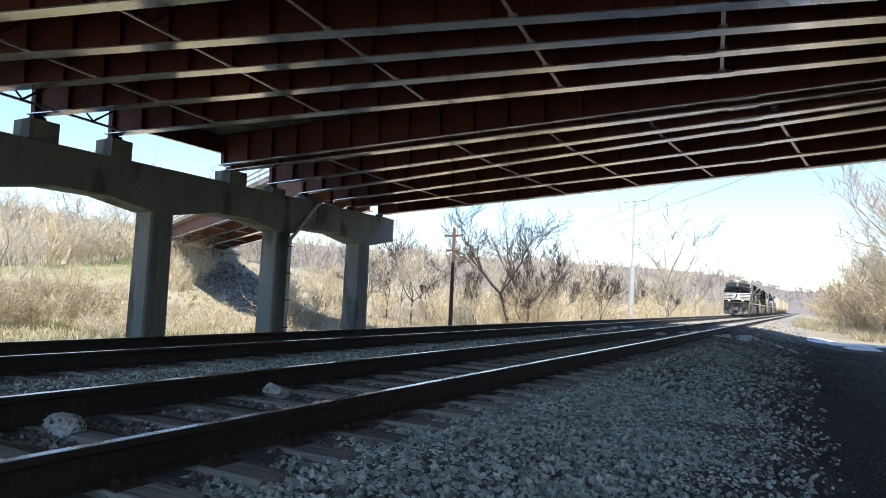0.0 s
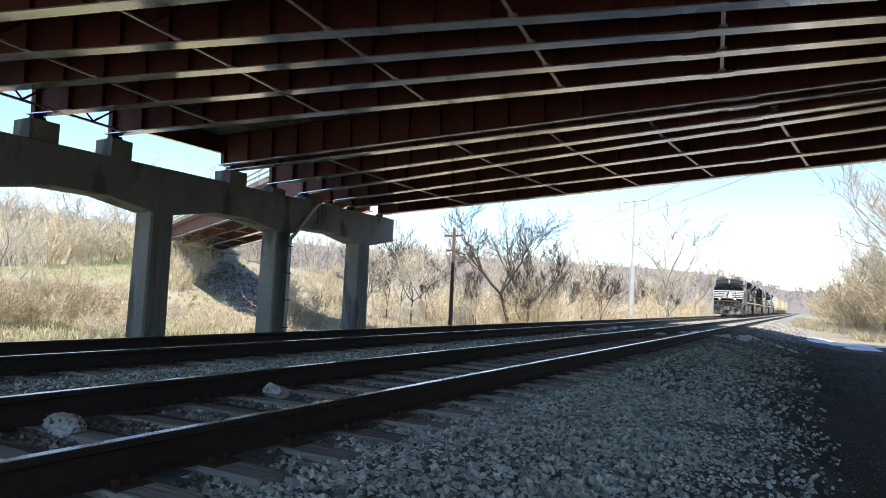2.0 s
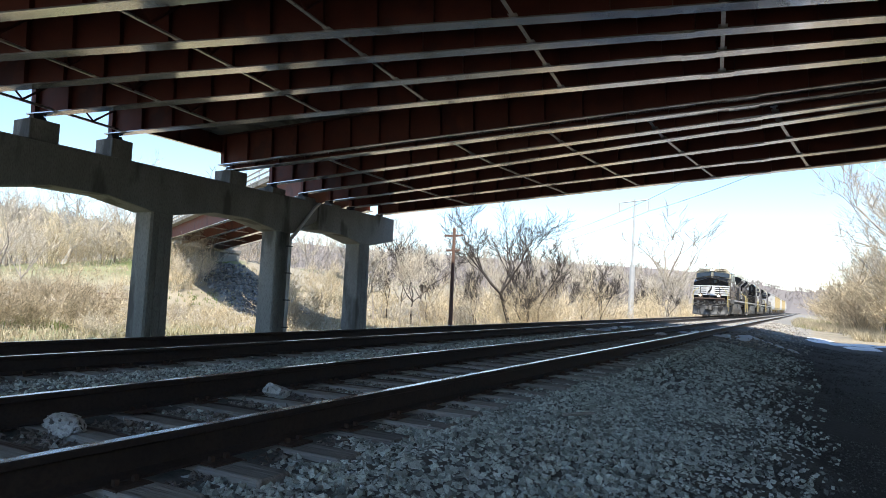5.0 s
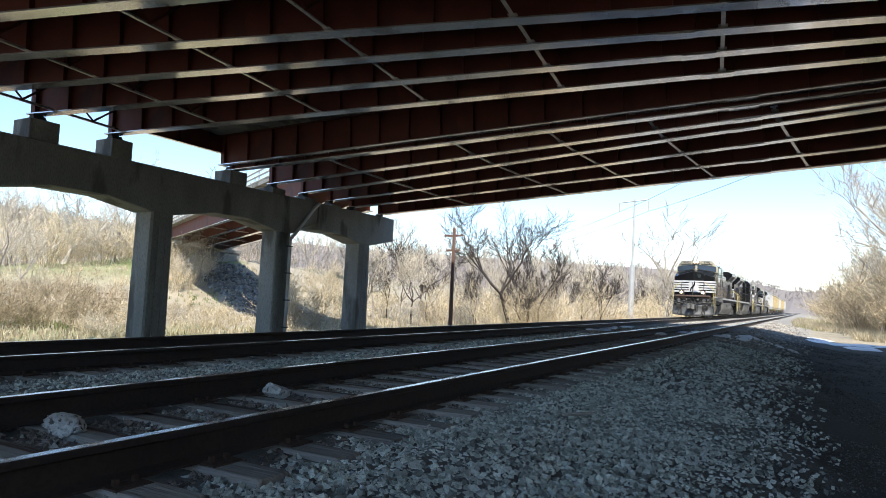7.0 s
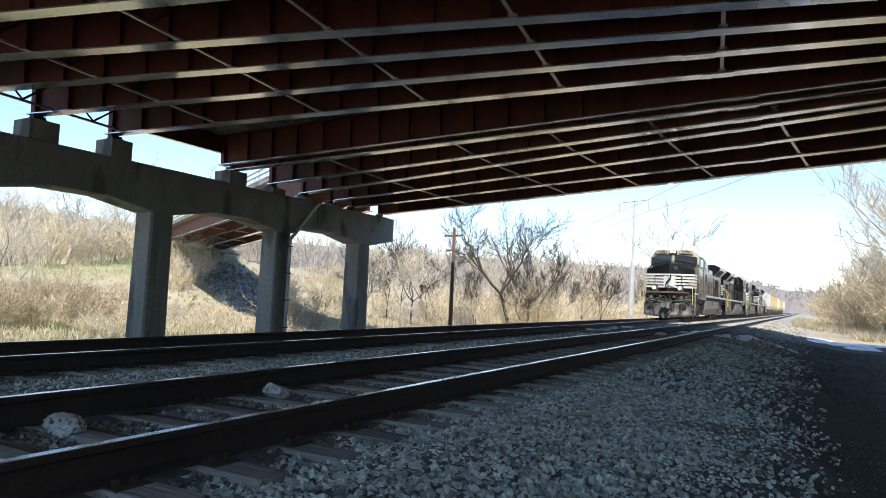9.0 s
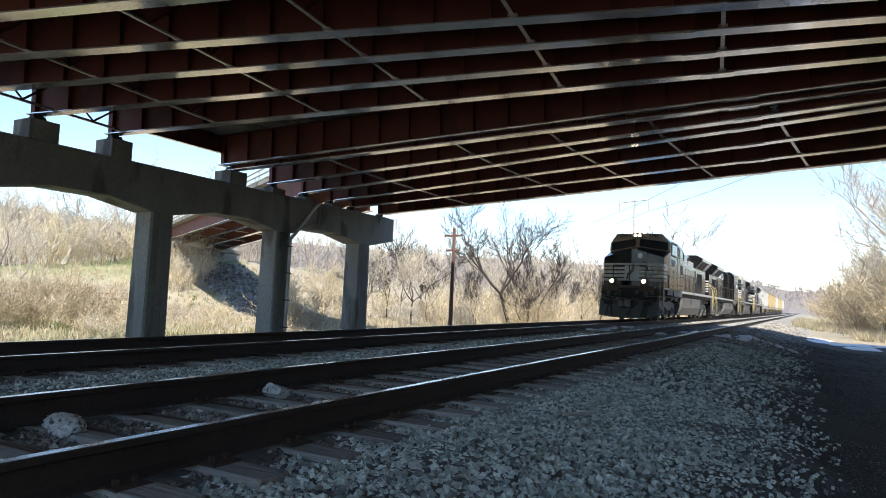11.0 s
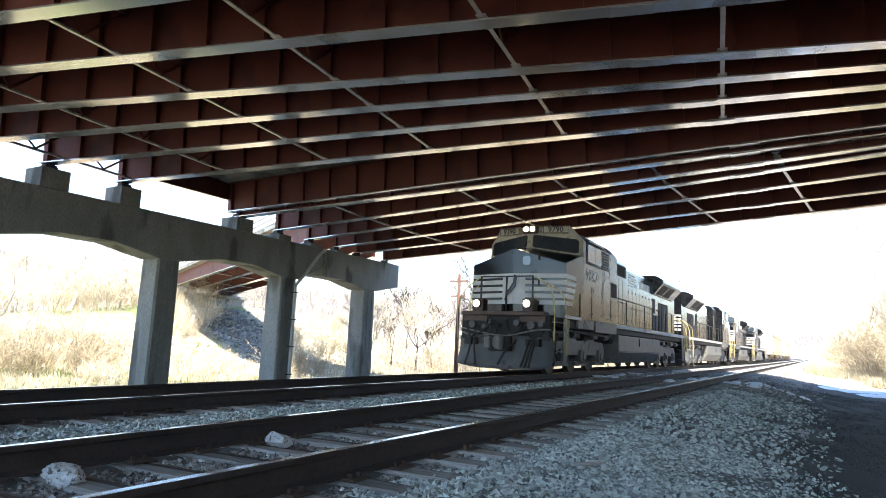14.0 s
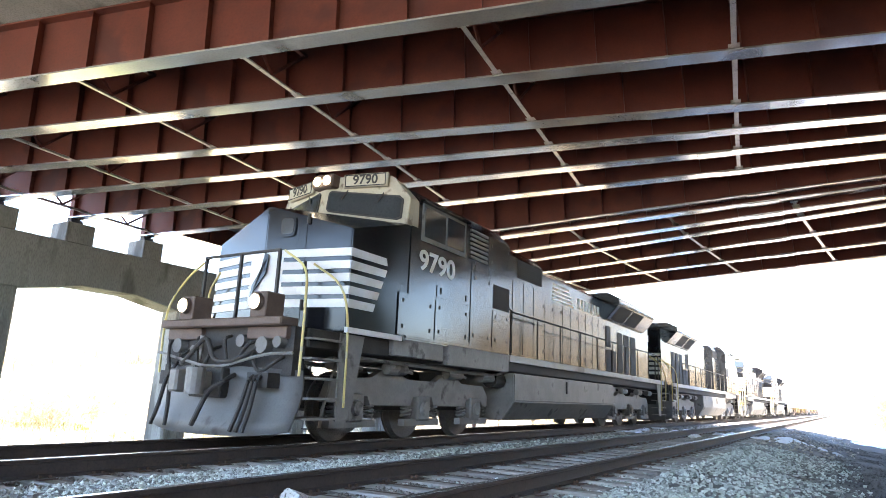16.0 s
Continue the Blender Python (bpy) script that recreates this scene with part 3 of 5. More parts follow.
def build_approach():
    for p, q in APPROACH:
        p, q = Vector(p), Vector(q)
        d = q - p
        m = Matrix.Translation(p) @ Euler((0, -math.asin(d.z / d.length), math.atan2(d.y, d.x))).to_matrix().to_4x4()
        root = thing("approach_girder", "red steel girder of the approach span behind the pier", "girder", "approach girders", at=m)
        part("web", boxed(0, d.length, -0.01, 0.01, 0.045, 1.4), RED_STEEL, root)
        part("bottom_flange", boxed(0, d.length, -0.22, 0.22, 0, 0.045), FLANGE, root, "greyish dusty steel flange, painted pale with reflected light")
        stiff = mesh_of(boxed(-0.01, 0.01, -0.18, -0.012, 0.05, 1.38), "stiffener", RED_STEEL)
        for k in range(int(d.length / 2.4)):
            o = new("stiffener", stiff)
            o.parent = root
            o.matrix_local = pose(1.2 + 2.4 * k, 0, 0)
    bm = bmesh.new()
    ring = [Vector(APPROACH[0][0]), Vector(APPROACH[0][1]), Vector(APPROACH[3][1]), Vector(APPROACH[3][0])]
    ring = [v + Vector((0, o, 1.42)) for v, o in zip(ring, (-0.8, -0.8, 0.8, 0.8))]
    a, b = [bm.verts.new(v) for v in ring], [bm.verts.new(v + Vector((0, 0, 0.25))) for v in ring]
    bm.faces.new(a)
    bm.faces.new(b[::-1])
    for k in range(4):
        bm.faces.new((a[k], b[k], b[(k + 1) % 4], a[(k + 1) % 4]))
    bmesh.ops.recalc_face_normals(bm, faces=bm.faces[:])
    deck = tagged(part("bridge_deck_approach", bm, CONCRETE), "concrete road deck of the approach span with rails", "bridge deck", kind="structure")
    p, q = ring[0] + Vector((0, 0.15, 0.25)), ring[1] + Vector((0, 0.15, 0.25))
    for h in (0.15, 0.5, 0.85):
        part("barrier_rail", bar(p + Vector((0, 0, h)), q + Vector((0, 0, h)), 0.07, 6), GALV, deck)
    for k in range(15):
        c = p.lerp(q, k / 14)
        part("barrier_post", bar(c, c + Vector((0, 0, 0.95)), 0.05, 6), GALV, deck)
    for f in (0.3, 0.5, 0.7, 0.88):
        for (p0, p1), (q0, q1) in zip(APPROACH, APPROACH[1:]):
            a, b = Vector(p0).lerp(Vector(p1), f) + Vector((0, 0.05, 0.25)), Vector(q0).lerp(Vector(q1), f) + Vector((0, -0.05, 0.25))
            root = thing("cross_frame", "light steel angle cross frame under the approach span", "bracing", "approach cross frames")
            part("bottom_strut", bar(a, b, 0.05, 4), BRACE, root)
            part("diagonal", bar(a, (a + b) / 2 + Vector((0, 0, 0.95)), 0.04, 4), RED_STEEL, root)
            part("diagonal", bar(b, (a + b) / 2 + Vector((0, 0, 0.95)), 0.04, 4), RED_STEEL, root)
    # abutment under the far end
    ab = thing("bridge_abutment", "pale concrete abutment wall on a stony bank", "abutment", at=pose(-73.6, 59.3, 0, 0, 0, -15))
    part("breast_wall", boxed(-1.6, 0.4, -6.5, 6.5, 0.5, 5.6, bevel=0.05), CONCRETE, ab)
    part("bearing_shelf", boxed(-1.7, 0.6, -6.6, 6.6, 5.604, 6.05, bevel=0.04), CONCRETE, ab)
    part("back_wall", boxed(-2.4, -1.7, -6.6, 6.6, 0.5, 7.4, bevel=0.04), CONCRETE, ab)


build_approach()


# ---- plants ----
def grow(rng, p, d, length, r, depth, out, bend=0.25, kids=(3, 5), shrink=0.62, lift=0.15):
    """Adds a branch and its own branches to out, as tapered pieces."""
    n = 4 if depth > 1 else 3
    step = length / n
    r_end = r * 0.5
    for i in range(n):
        d = (d + Vector((rng.gauss(0, bend), rng.gauss(0, bend), rng.gauss(0, bend) * 0.6 + lift * 0.3))).normalized()
        q = p + d * step
        ra, rb = r + (r_end - r) * i / n, r + (r_end - r) * (i + 1) / n
        out.append((p, q, ra, rb))
        if depth > 0 and i >= (1 if depth > 1 else 0):
            for _ in range(max(1, round(rng.uniform(*kids) / (n - 1)))):
                side = Vector((rng.gauss(0, 1), rng.gauss(0, 1), rng.gauss(0, 0.5) + lift)).normalized()
                nd = (d * rng.uniform(0.5, 0.9) + side * rng.uniform(0.55, 0.9)).normalized()
                grow(rng, q, nd, length * shrink * rng.uniform(0.7, 1.1), rb * 0.62, depth - 1, out, bend, kids, shrink, lift)
        p = q


def branches_mesh(name, pieces, mat, least=0.004, sides=3):
    """All pieces as thin tapered tubes in one mesh."""
    k = len(pieces)
    P = np.array([tuple(a) for a, _, _, _ in pieces])
    Q = np.array([tuple(b) for _, b, _, _ in pieces])
    R = np.maximum(np.array([(c, d) for _, _, c, d in pieces]), least)
    D = Q - P
    D /= np.maximum(np.linalg.norm(D, axis=1, keepdims=True), 1e-6)
    ref = np.where(np.abs(D[:, 2:3]) < 0.9, np.array([[0, 0, 1.0]]), np.array([[1.0, 0, 0]]))
    U = np.cross(D, ref)
    U /= np.linalg.norm(U, axis=1, keepdims=True)
    W = np.cross(D, U)
    vs = []
    for end, rad in ((P, R[:, 0:1]), (Q, R[:, 1:2])):
        for s in range(sides):
            a = 2 * math.pi * s / sides
            vs.append(end + (U * math.cos(a) + W * math.sin(a)) * rad)
    V = np.stack(vs, 1)
    quads = np.array([(s, (s + 1) % sides, sides + (s + 1) % sides, sides + s) for s in range(sides)])
    F = (quads[None] + 2 * sides * np.arange(k)[:, None, None]).reshape(-1, 4)
    me = bpy.data.meshes.new(name)
    me.from_pydata(V.reshape(-1, 3).tolist(), [], F.tolist())
    me.materials.append(mat)
    return me


def make_tree(seed, height, r, label, name="bare_tree", trunk_mat=BARK_GREY, twig_mat=TWIG_GREY, group="bare trees", fork=0.35, lean=(0, 0), depth=3, least=0.008, kids=(3, 5), spread=(0.5, 0.95), shrink=0.58, lift=0.35):
    rng = random.Random(seed)
    trunk, crown = [], []
    p, d = Vector((0, 0, -0.2)), Vector((lean[0], lean[1], 1)).normalized()
    n = 5
    for i in range(n):
        q = p + d * height * fork / n
        trunk.append((p, q, r * (1 - 0.1 * i), r * (1 - 0.1 * (i + 1))))
        p = q
        d = (d + Vector((rng.gauss(0, 0.07), rng.gauss(0, 0.07), 0.05))).normalized()
    for k in range(rng.choice((3, 4))):
        a = 2.2 * k + rng.uniform(0, 1)
        nd = (d + Vector((math.cos(a), math.sin(a), 0)) * rng.uniform(*spread)).normalized()
        grow(rng, p, nd, height * 0.48 * rng.uniform(0.8, 1.1), r * 0.5, depth, crown, 0.16, kids, shrink, lift)
    root = thing(name, label, "tree", group)
    t = new("trunk", branches_mesh("trunk", trunk + [c for c in crown if c[2] > r * 0.22], trunk_mat, least, 6))
    c = new("crown", branches_mesh("crown", [c for c in crown if c[2] <= r * 0.22], twig_mat, least))
    t.parent = c.parent = root
    return root


def make_shrub(seed, height, stems, mat, label, spread=0.55, least=0.008):
    rng = random.Random(seed)
    out = []
    for _ in range(stems):
        a, o = rng.uniform(0, 6.283), abs(rng.gauss(0, 0.5)) * height * 0.35
        base = Vector((math.cos(a) * o, math.sin(a) * o, -0.15))
        d = Vector((math.cos(a) * rng.uniform(0, spread), math.sin(a) * rng.uniform(0, spread), 1)).normalized()
        grow(rng, base, d, height * rng.uniform(0.45, 0.85), 0.022, 2, out, 0.2, (3, 5), 0.5, 0.15)
    root = thing("shrub", label, "shrub", "bare shrubs")
    c = new("bush", branches_mesh("bush", out, mat, least))
    c.parent = root
    return root


hero = make_tree(14, 8.4, 0.17, "dark leaning bare tree with a forked trunk beside the tracks", trunk_mat=BARK_DARK, twig_mat=BARK_DARK, lean=(-0.27, -0.16), fork=0.42, depth=3, least=0.0115, kids=(5, 7), spread=(0.6, 1.1), shrink=0.62, lift=0.25)
hero.matrix_world = pose(-18.2, 42.3, gz(-18.2, 42.3))
FAR_TREES = [make_tree(130 + k, h, 0.2, "far bare tree with a rounded winter crown of dark branches", trunk_mat=FAR_BARK, twig_mat=FAR_BARK, depth=3, least=0.02, kids=(3, 4), fork=0.34, spread=(0.5, 1.0), shrink=0.62, lift=0.25) for k, h in enumerate((9.0, 10.0, 8.0))]
DARK_TREES = [make_tree(80 + k, h, 0.1, "thin dark bare tree in the trackside thicket", trunk_mat=BARK_DARK, twig_mat=BARK_DARK, depth=3, least=0.012, kids=(4, 6), fork=0.28) for k, h in enumerate((6.5, 8.0, 5.5))]
TREES = [make_tree(20 + k, h, r, "bare grey tree with a thin spreading winter crown", depth=3, least=0.014, kids=(4, 6)) for k, (h, r) in enumerate(((8.5, 0.13), (10, 0.16), (7, 0.1), (12, 0.2)))]
SHRUBS = [make_shrub(40 + k, h, st, m, lab, least=0.011) for k, (h, st, m, lab) in enumerate((
    (3.2, 16, TWIG_TAN, "leafless tan shrub in dry grass"), (4.2, 16, TWIG_TAN, "tall leafless tan shrub in the thicket"),
    (2.6, 14, TWIG_GREY, "leafless grey shrub in dry grass"), (5.2, 14, TWIG_GREY, "tall leafless grey shrub in the thicket")))]
DENSE = [make_shrub(60 + k, 4.0, 30, m, "dense rounded leafless shrub beside the dirt road", 0.95, 0.012) for k, m in enumerate((TWIG_TAN, TWIG_BROWN))]
BROWN = [make_shrub(70 + k, h, st, TWIG_BROWN, "brown leafless bramble thicket on the slope", 0.9, 0.012) for k, (h, st) in enumerate(((2.6, 26), (3.4, 22)))]
used = set()


def put(kinds, i, x, y, rng, scale=(0.8, 1.2)):
    """Sets a plant down: the first of each kind itself, then copies."""
    src = kinds[i]
    s = rng.uniform(*scale)
    m = pose(x, y, gz(x, y) - 0.05, rng.uniform(-4, 4), rng.uniform(-4, 4), rng.uniform(0, 360))
    ob = src
    if src.name in used:
        ob = copy_thing(src, m)
    else:
        used.add(src.name)
        ob.matrix_world = m
    ob.scale = (s, s, s * rng.uniform(0.85, 1.15))


rng = random.Random(5)
# thicket along the far side of the tracks
for k in range(84):
    y = 39 + 145 * rng.random() ** 1.5
    x = -15 - rng.random() ** 1.2 * (8 + y * 0.22)
    if x < -19.5 and y < 44:
        y += 12
    put(*((BROWN, rng.randrange(2)) if k % 5 == 0 else (SHRUBS, rng.choice((0, 0, 1, 1, 2, 3)))), x, y, rng, (0.7, 1.1))
for x, y, i in ((-19.5, 52, 1), (-24, 55, 0), (-13.8, 75, 2), (-16, 90, 1), (-30, 62, 3), (-34, 58, 0), (-27, 44, 2), (-31, 47, 0), (-22, 70, 0), (-17.5, 110, 3), (-12.5, 125, 1), (-38, 75, 3), (-15, 150, 0), (-29, 39, 2), (-36, 50, 1), (-24, 95, 3), (-20, 130, 1)):
    put(TREES, i, x, y, rng, (0.7, 0.95))
for k in range(15):
    y = 42 + 90 * rng.random()
    put(DARK_TREES, rng.randrange(3), -15 - rng.random() * (6 + y * 0.18), y, rng, (0.6, 1.0))
def polar(a, d):
    return -d * math.sin(radians(a)), d * math.cos(radians(a))


# brush on the left, seen between the columns
for k in range(30):
    x, y = polar(rng.uniform(57, 68), rng.uniform(38, 58))
    if not -26 < x < -22:
        put(BROWN, rng.choice((0, 0, 1)), x, y, rng, (0.55, 0.95))
for k in range(22):
    x, y = polar(rng.uniform(53.5, 68), rng.uniform(33, 62))
    put(SHRUBS, rng.choice((0, 2, 2)), x, y, rng, (0.4, 0.75))
for k in range(12):
    put(SHRUBS, rng.choice((0, 2)), *polar(rng.uniform(47.5, 53), rng.uniform(40, 66)), rng, (0.22, 0.42))
for a, d, i in ((65.5, 50, 1), (63.4, 58, 0), (52.4, 82, 1), (51.3, 84, 2), (50.6, 80, 0)):
    put(TREES, i, *polar(a, d), rng, (0.6, 0.75))
for k in range(22):
    put(SHRUBS, rng.choice((0, 2)), *polar(rng.uniform(54, 69), rng.uniform(62, 86)), rng, (0.3, 0.55))
# woods behind the meadow
for k in range(70):
    put(FAR_TREES, rng.randrange(3), *polar(rng.uniform(44, 69), rng.uniform(96, 190)), rng, (0.8, 1.4))
for k in range(50):
    put(TREES, rng.randrange(4), *polar(rng.uniform(45, 68), rng.uniform(95, 150)), rng, (0.6, 1.0))
for k in range(36):
    put(SHRUBS, rng.choice((1, 1, 3)), *polar(rng.uniform(53, 69), rng.uniform(88, 125)), rng, (1.0, 1.7))
for k in range(10):
    put(BROWN, rng.randrange(2), *polar(rng.uniform(53, 69), rng.uniform(90, 125)), rng, (0.9, 1.5))
# brush on the bank in front of the abutment, and beyond the span
for k in range(14):
    put(SHRUBS, rng.choice((0, 1, 3)), *polar(rng.uniform(50.2, 54), rng.uniform(72, 86)), rng, (0.6, 0.95))
for k in range(14):
    put(SHRUBS, rng.choice((0, 1, 1)), *polar(rng.uniform(34, 44.8), rng.uniform(55, 85)), rng, (0.7, 1.1))
for k in range(6):
    put(BROWN, rng.randrange(2), *polar(rng.uniform(41.5, 44.5), rng.uniform(38, 52)), rng, (0.4, 0.7))
# single trees that stand out along the far side of the tracks
for a, d, i, h in ((21.0, 50, 0, 9.2), (32.4, 60, 1, 9.0), (31.0, 66, 2, 8.5), (10.6, 110, 1, 9.8), (9.7, 118, 0, 8.6), (8.0, 130, 2, 7.8), (17.0, 82, 2, 7.4), (14.4, 100, 0, 7.0), (6.6, 150, 1, 7.0), (34.6, 64, 0, 8.2), (12.0, 125, 2, 7.8)):
    put(FAR_TREES if d > 70 else DARK_TREES, i, *polar(a, d), rng, (h / 6.0, h / 6.0) if d > 70 else (h / 7.4, h / 7.4))
# more of the trackside thicket and the trees behind it
for k in range(34):
    y = 44 + 90 * rng.random()
    put(SHRUBS, rng.choice((1, 1, 3)), -16 - rng.random() * (5 + y * 0.2), y, rng, (0.75, 1.2))
for k in range(16):
    a, d = radians(rng.uniform(9, 44)), rng.uniform(62, 140)
    put(TREES, rng.randrange(4), -d * math.sin(a) - 6, d * math.cos(a), rng, (0.7, 1.0))
for k in range(9):
    y = 46 + 60 * rng.random()
    put(DARK_TREES, rng.randrange(3), -15.5 - rng.random() * (5 + y * 0.15), y, rng, (0.7, 1.05))
# thicket on the right of the dirt road
for k in range(50):
    y = 58 + 90 * rng.random() ** 1.3
    x = 3.9 + rng.random() ** 1.3 * 14 - max(0, y - 75) * 0.02
    put(DENSE, rng.choice((0, 1, 1)), x, y, rng, (0.9, 1.5) if x < 8 else (1.3, 2.2))
# these shrubs and the nearest trees are out of view, added to darken reflections
for k in range(16):
    put(DENSE, rng.choice((0, 1)), 6.6 + 8 * rng.random(), 40 + 18 * rng.random(), rng, (0.9, 1.5))
for x, y, i in ((9, 44, 3), (11, 49, 3), (8, 54, 1), (5.2, 60, 2), (8.5, 66, 3), (10.5, 72, 3), (7.8, 84, 1), (12, 80, 3), (14, 90, 3), (9, 100, 1), (7, 115, 0), (6, 130, 1), (7.2, 51, 1), (8.2, 60, 3), (6.4, 70, 1), (9.6, 57, 1), (7.4, 76, 3), (6.6, 92, 1), (10.5, 63, 3)):
    put(TREES, i, x, y, rng, (0.95, 1.2))


def far_woods():
    """The wooded hills, far beyond counting: one mesh of bare crowns."""
    r = random.Random(9)
    out = []
    for _ in range(4200):
        az, d = radians(r.uniform(-12, 70)), 170 + 780 * r.random() ** 0.8
        x, y = -d * math.sin(az), d * math.cos(az)
        if (-14 < x < 6 and y < 420) or (-0.05 < az < 0.15 and d < 560):
            continue
        z, h = gz(x, y), r.uniform(6, 12) * (0.45 if az < 0.2 else 1)
        w = 0.04 + d * 0.0002
        base = Vector((x, y, z - 0.3))
        top = base + Vector((r.gauss(0, 0.6), r.gauss(0, 0.6), h))
        out.append((base, top, w * 1.6, w * 0.5))
        for _ in range(15):
            p = base.lerp(top, r.uniform(0.2, 0.95))
            q = p + Vector((r.gauss(0, 1.5), r.gauss(0, 1.5), r.uniform(0.6, 3.2)))
            out.append((p, q, w * 0.8, w * 0.35))
    tagged(new("far_woods", branches_mesh("far_woods", out, FAR_TWIGS, 0.02)), "bare grey-brown winter woods covering the hills", "woods", kind="stuff")


far_woods()


def tufts(name, count, place, hgt, mat, label, seed):
    """Clumps of dry grass blades, one mesh."""
    r = np.random.default_rng(seed)
    x, y = place(r, count)
    n = len(x)
    blades = 7
    bx, by = np.repeat(x, blades) + r.normal(0, 0.1, n * blades), np.repeat(y, blades) + r.normal(0, 0.1, n * blades)
    bz = np.repeat(land(x, y), blades) - 0.04
    h = r.uniform(0.4, 1.0, n * blades) * hgt
    a = r.uniform(0, 2 * np.pi, n * blades)
    w = 0.02 + 0.02 * r.random(n * blades)
    lean = r.normal(0, 0.35, (n * blades, 2)) * h[:, None]
    v = np.stack([np.stack([bx - np.cos(a) * w, by - np.sin(a) * w, bz], -1), np.stack([bx + np.cos(a) * w, by + np.sin(a) * w, bz], -1), np.stack([bx + lean[:, 0], by + lean[:, 1], bz + h], -1)], 1)
    me = bpy.data.meshes.new(name)
    me.from_pydata(v.reshape(-1, 3).tolist(), [], np.arange(3 * n * blades).reshape(-1, 3).tolist())
    me.materials.append(mat)
    tagged(new(name, me), label, "grass", kind="stuff")


def left_field(r, count):
    az, d = np.radians(r.uniform(20, 70, count)), 17 + 75 * r.random(count) ** 1.3
    x, y = -d * np.sin(az), d * np.cos(az)
    k = (x < -11.5)
    return x[k], y[k]


def right_verge(r, count):
    x, y = r.uniform(-1.0, 14, count), 44 + 90 * r.random(count) ** 1.5
    k = (x > 2.6) | (y > 58)
    return x[k], y[k]


tufts("dry_grass", 9000, left_field, 0.55, DRY_GRASS, "dry tan grass on the slope below the tracks", 2)
tufts("verge_grass", 3500, right_verge, 0.6, DRY_GRASS, "dry tan grass along the dirt road", 4)

pale = make_tree(97, 7.5, 0.28, "pale broken old tree with thick bare limbs on the slope", trunk_mat=PALE_BARK, twig_mat=PALE_BARK, depth=2, least=0.02, kids=(2, 3), fork=0.22, lean=(0.3, 0.1), spread=(0.9, 1.4))
pale.matrix_world = pose(-86, 48.5, gz(-86, 48.5), 0, 0, 30)
pale.scale = (1.5, 1.5, 1.5)
fence = thing("fence", "short run of weathered dark wooden fence in the field", "fence", at=pose(-52.5, 33.4, gz(-52.5, 33.4), 0, 0, 58))
for k in range(5):
    part("fence_post", boxed(-2.4 + 1.2 * k, -2.28 + 1.2 * k, -0.06, 0.06, -0.3, 1.0 + 0.1 * (k % 2), bevel=0.01), POLE_WOOD, fence)
for z in (0.5, 0.9):
    part("fence_rail", boxed(-2.5, 2.6, 0.06, 0.11, z - 0.06, z + 0.06), POLE_WOOD, fence)

# ---- poles and wires ----
mono = thing("utility_pole", "tall pale grey steel pole with two short arms", "utility pole", at=pose(-18.3, 78, gz(-18.3, 78)))
part("lower_shaft", tube(bmesh.new(), [(0, 0, -0.3), (0.12, 0, 7.6)], 0.36, 0.3, 12), GALV, mono)
part("upper_shaft", tube(bmesh.new(), [(0.12, 0, 7.6), (0.25, 0, 15.6)], 0.15, 0.1, 10), GALV, mono)
part("crossarm", bar((-1.7, 0, 15.2), (2.0, 0, 15.5), 0.07), GALV, mono)
for x in (-1.6, 1.9):
    part("insulator", tube(bmesh.new(), [(x, 0, 15.3), (x, 0, 14.1)], 0.09, 0.06, 8), GALV, mono)
wood_pole = thing("utility_pole", "reddish wooden utility pole with crossarms behind the thicket", "utility pole", at=pose(-20.5, 37.2, gz(-20.5, 37.2)))
part("shaft", tube(bmesh.new(), [(0, 0, -0.3), (0.02, 0, 7.4)], 0.15, 0.1, 10), POLE_WOOD, wood_pole)
for z, w in ((6.9, 0.7), (5.9, 0.55)):
    part("crossarm", boxed(-w, w, -0.06, 0.06, z - 0.06, z + 0.06), POLE_WOOD, wood_pole)


def wire(p, q, sag):
    pts = [Vector(p).lerp(Vector(q), k / 16) - Vector((0, 0, sag * 4 * (k / 16) * (1 - k / 16))) for k in range(17)]
    solid("overhead_wire", tube(bmesh.new(), pts, 0.022, 0.022, 4), WIRE, "thin dark overhead wire slung between poles", "wire", "overhead wires")


base = Vector((-18.3, 78, gz(-18.3, 78)))
wire(base + Vector((1.9, 0, 14.1)), (2.5, 47.6, 12.4), 0.4)
wire(base + Vector((-1.6, 0, 14.1)), (0.5, 44, 13.2), 0.4)
wire(base + Vector((1.9, 0, 14.1)), (-66, 140, 12.5), 1.5)
wire(base + Vector((-1.6, 0, 14.1)), (-70, 138, 12.5), 1.5)


# ---- loose things on the track bed ----
def build_chunk(name, x, y, z, size, seed, label, turn=0, stretch=(1, 1, 1), flat=(0.45, 0.75), pits=0.04):
    rng = random.Random(seed)
    bm = bmesh.new()
    bmesh.ops.create_icosphere(bm, subdivisions=4, radius=size)
    cuts = [(Vector((rng.gauss(0, 1), rng.gauss(0, 1), rng.gauss(0, 1))).normalized(), size * rng.uniform(*flat)) for _ in range(11)]
    for v in bm.verts:
        for n, d in cuts:
            k = v.co.dot(n) - d
            if k > 0:
                v.co -= n * k
        v.co *= 1 + 0.07 * noise.noise(v.co * 9 / size * 0.3) + pits * noise.noise(v.co * 30) + pits * 0.8 * noise.noise(v.co * 70)
        v.co = Vector(a * b for a, b in zip(v.co, stretch))
    ob = solid(name, bm, ROCK, label, "rubble", "broken concrete pieces")
    ob.matrix_world = pose(x, y, z + size * 0.62 * stretch[2], 12, 8, turn)
    return ob


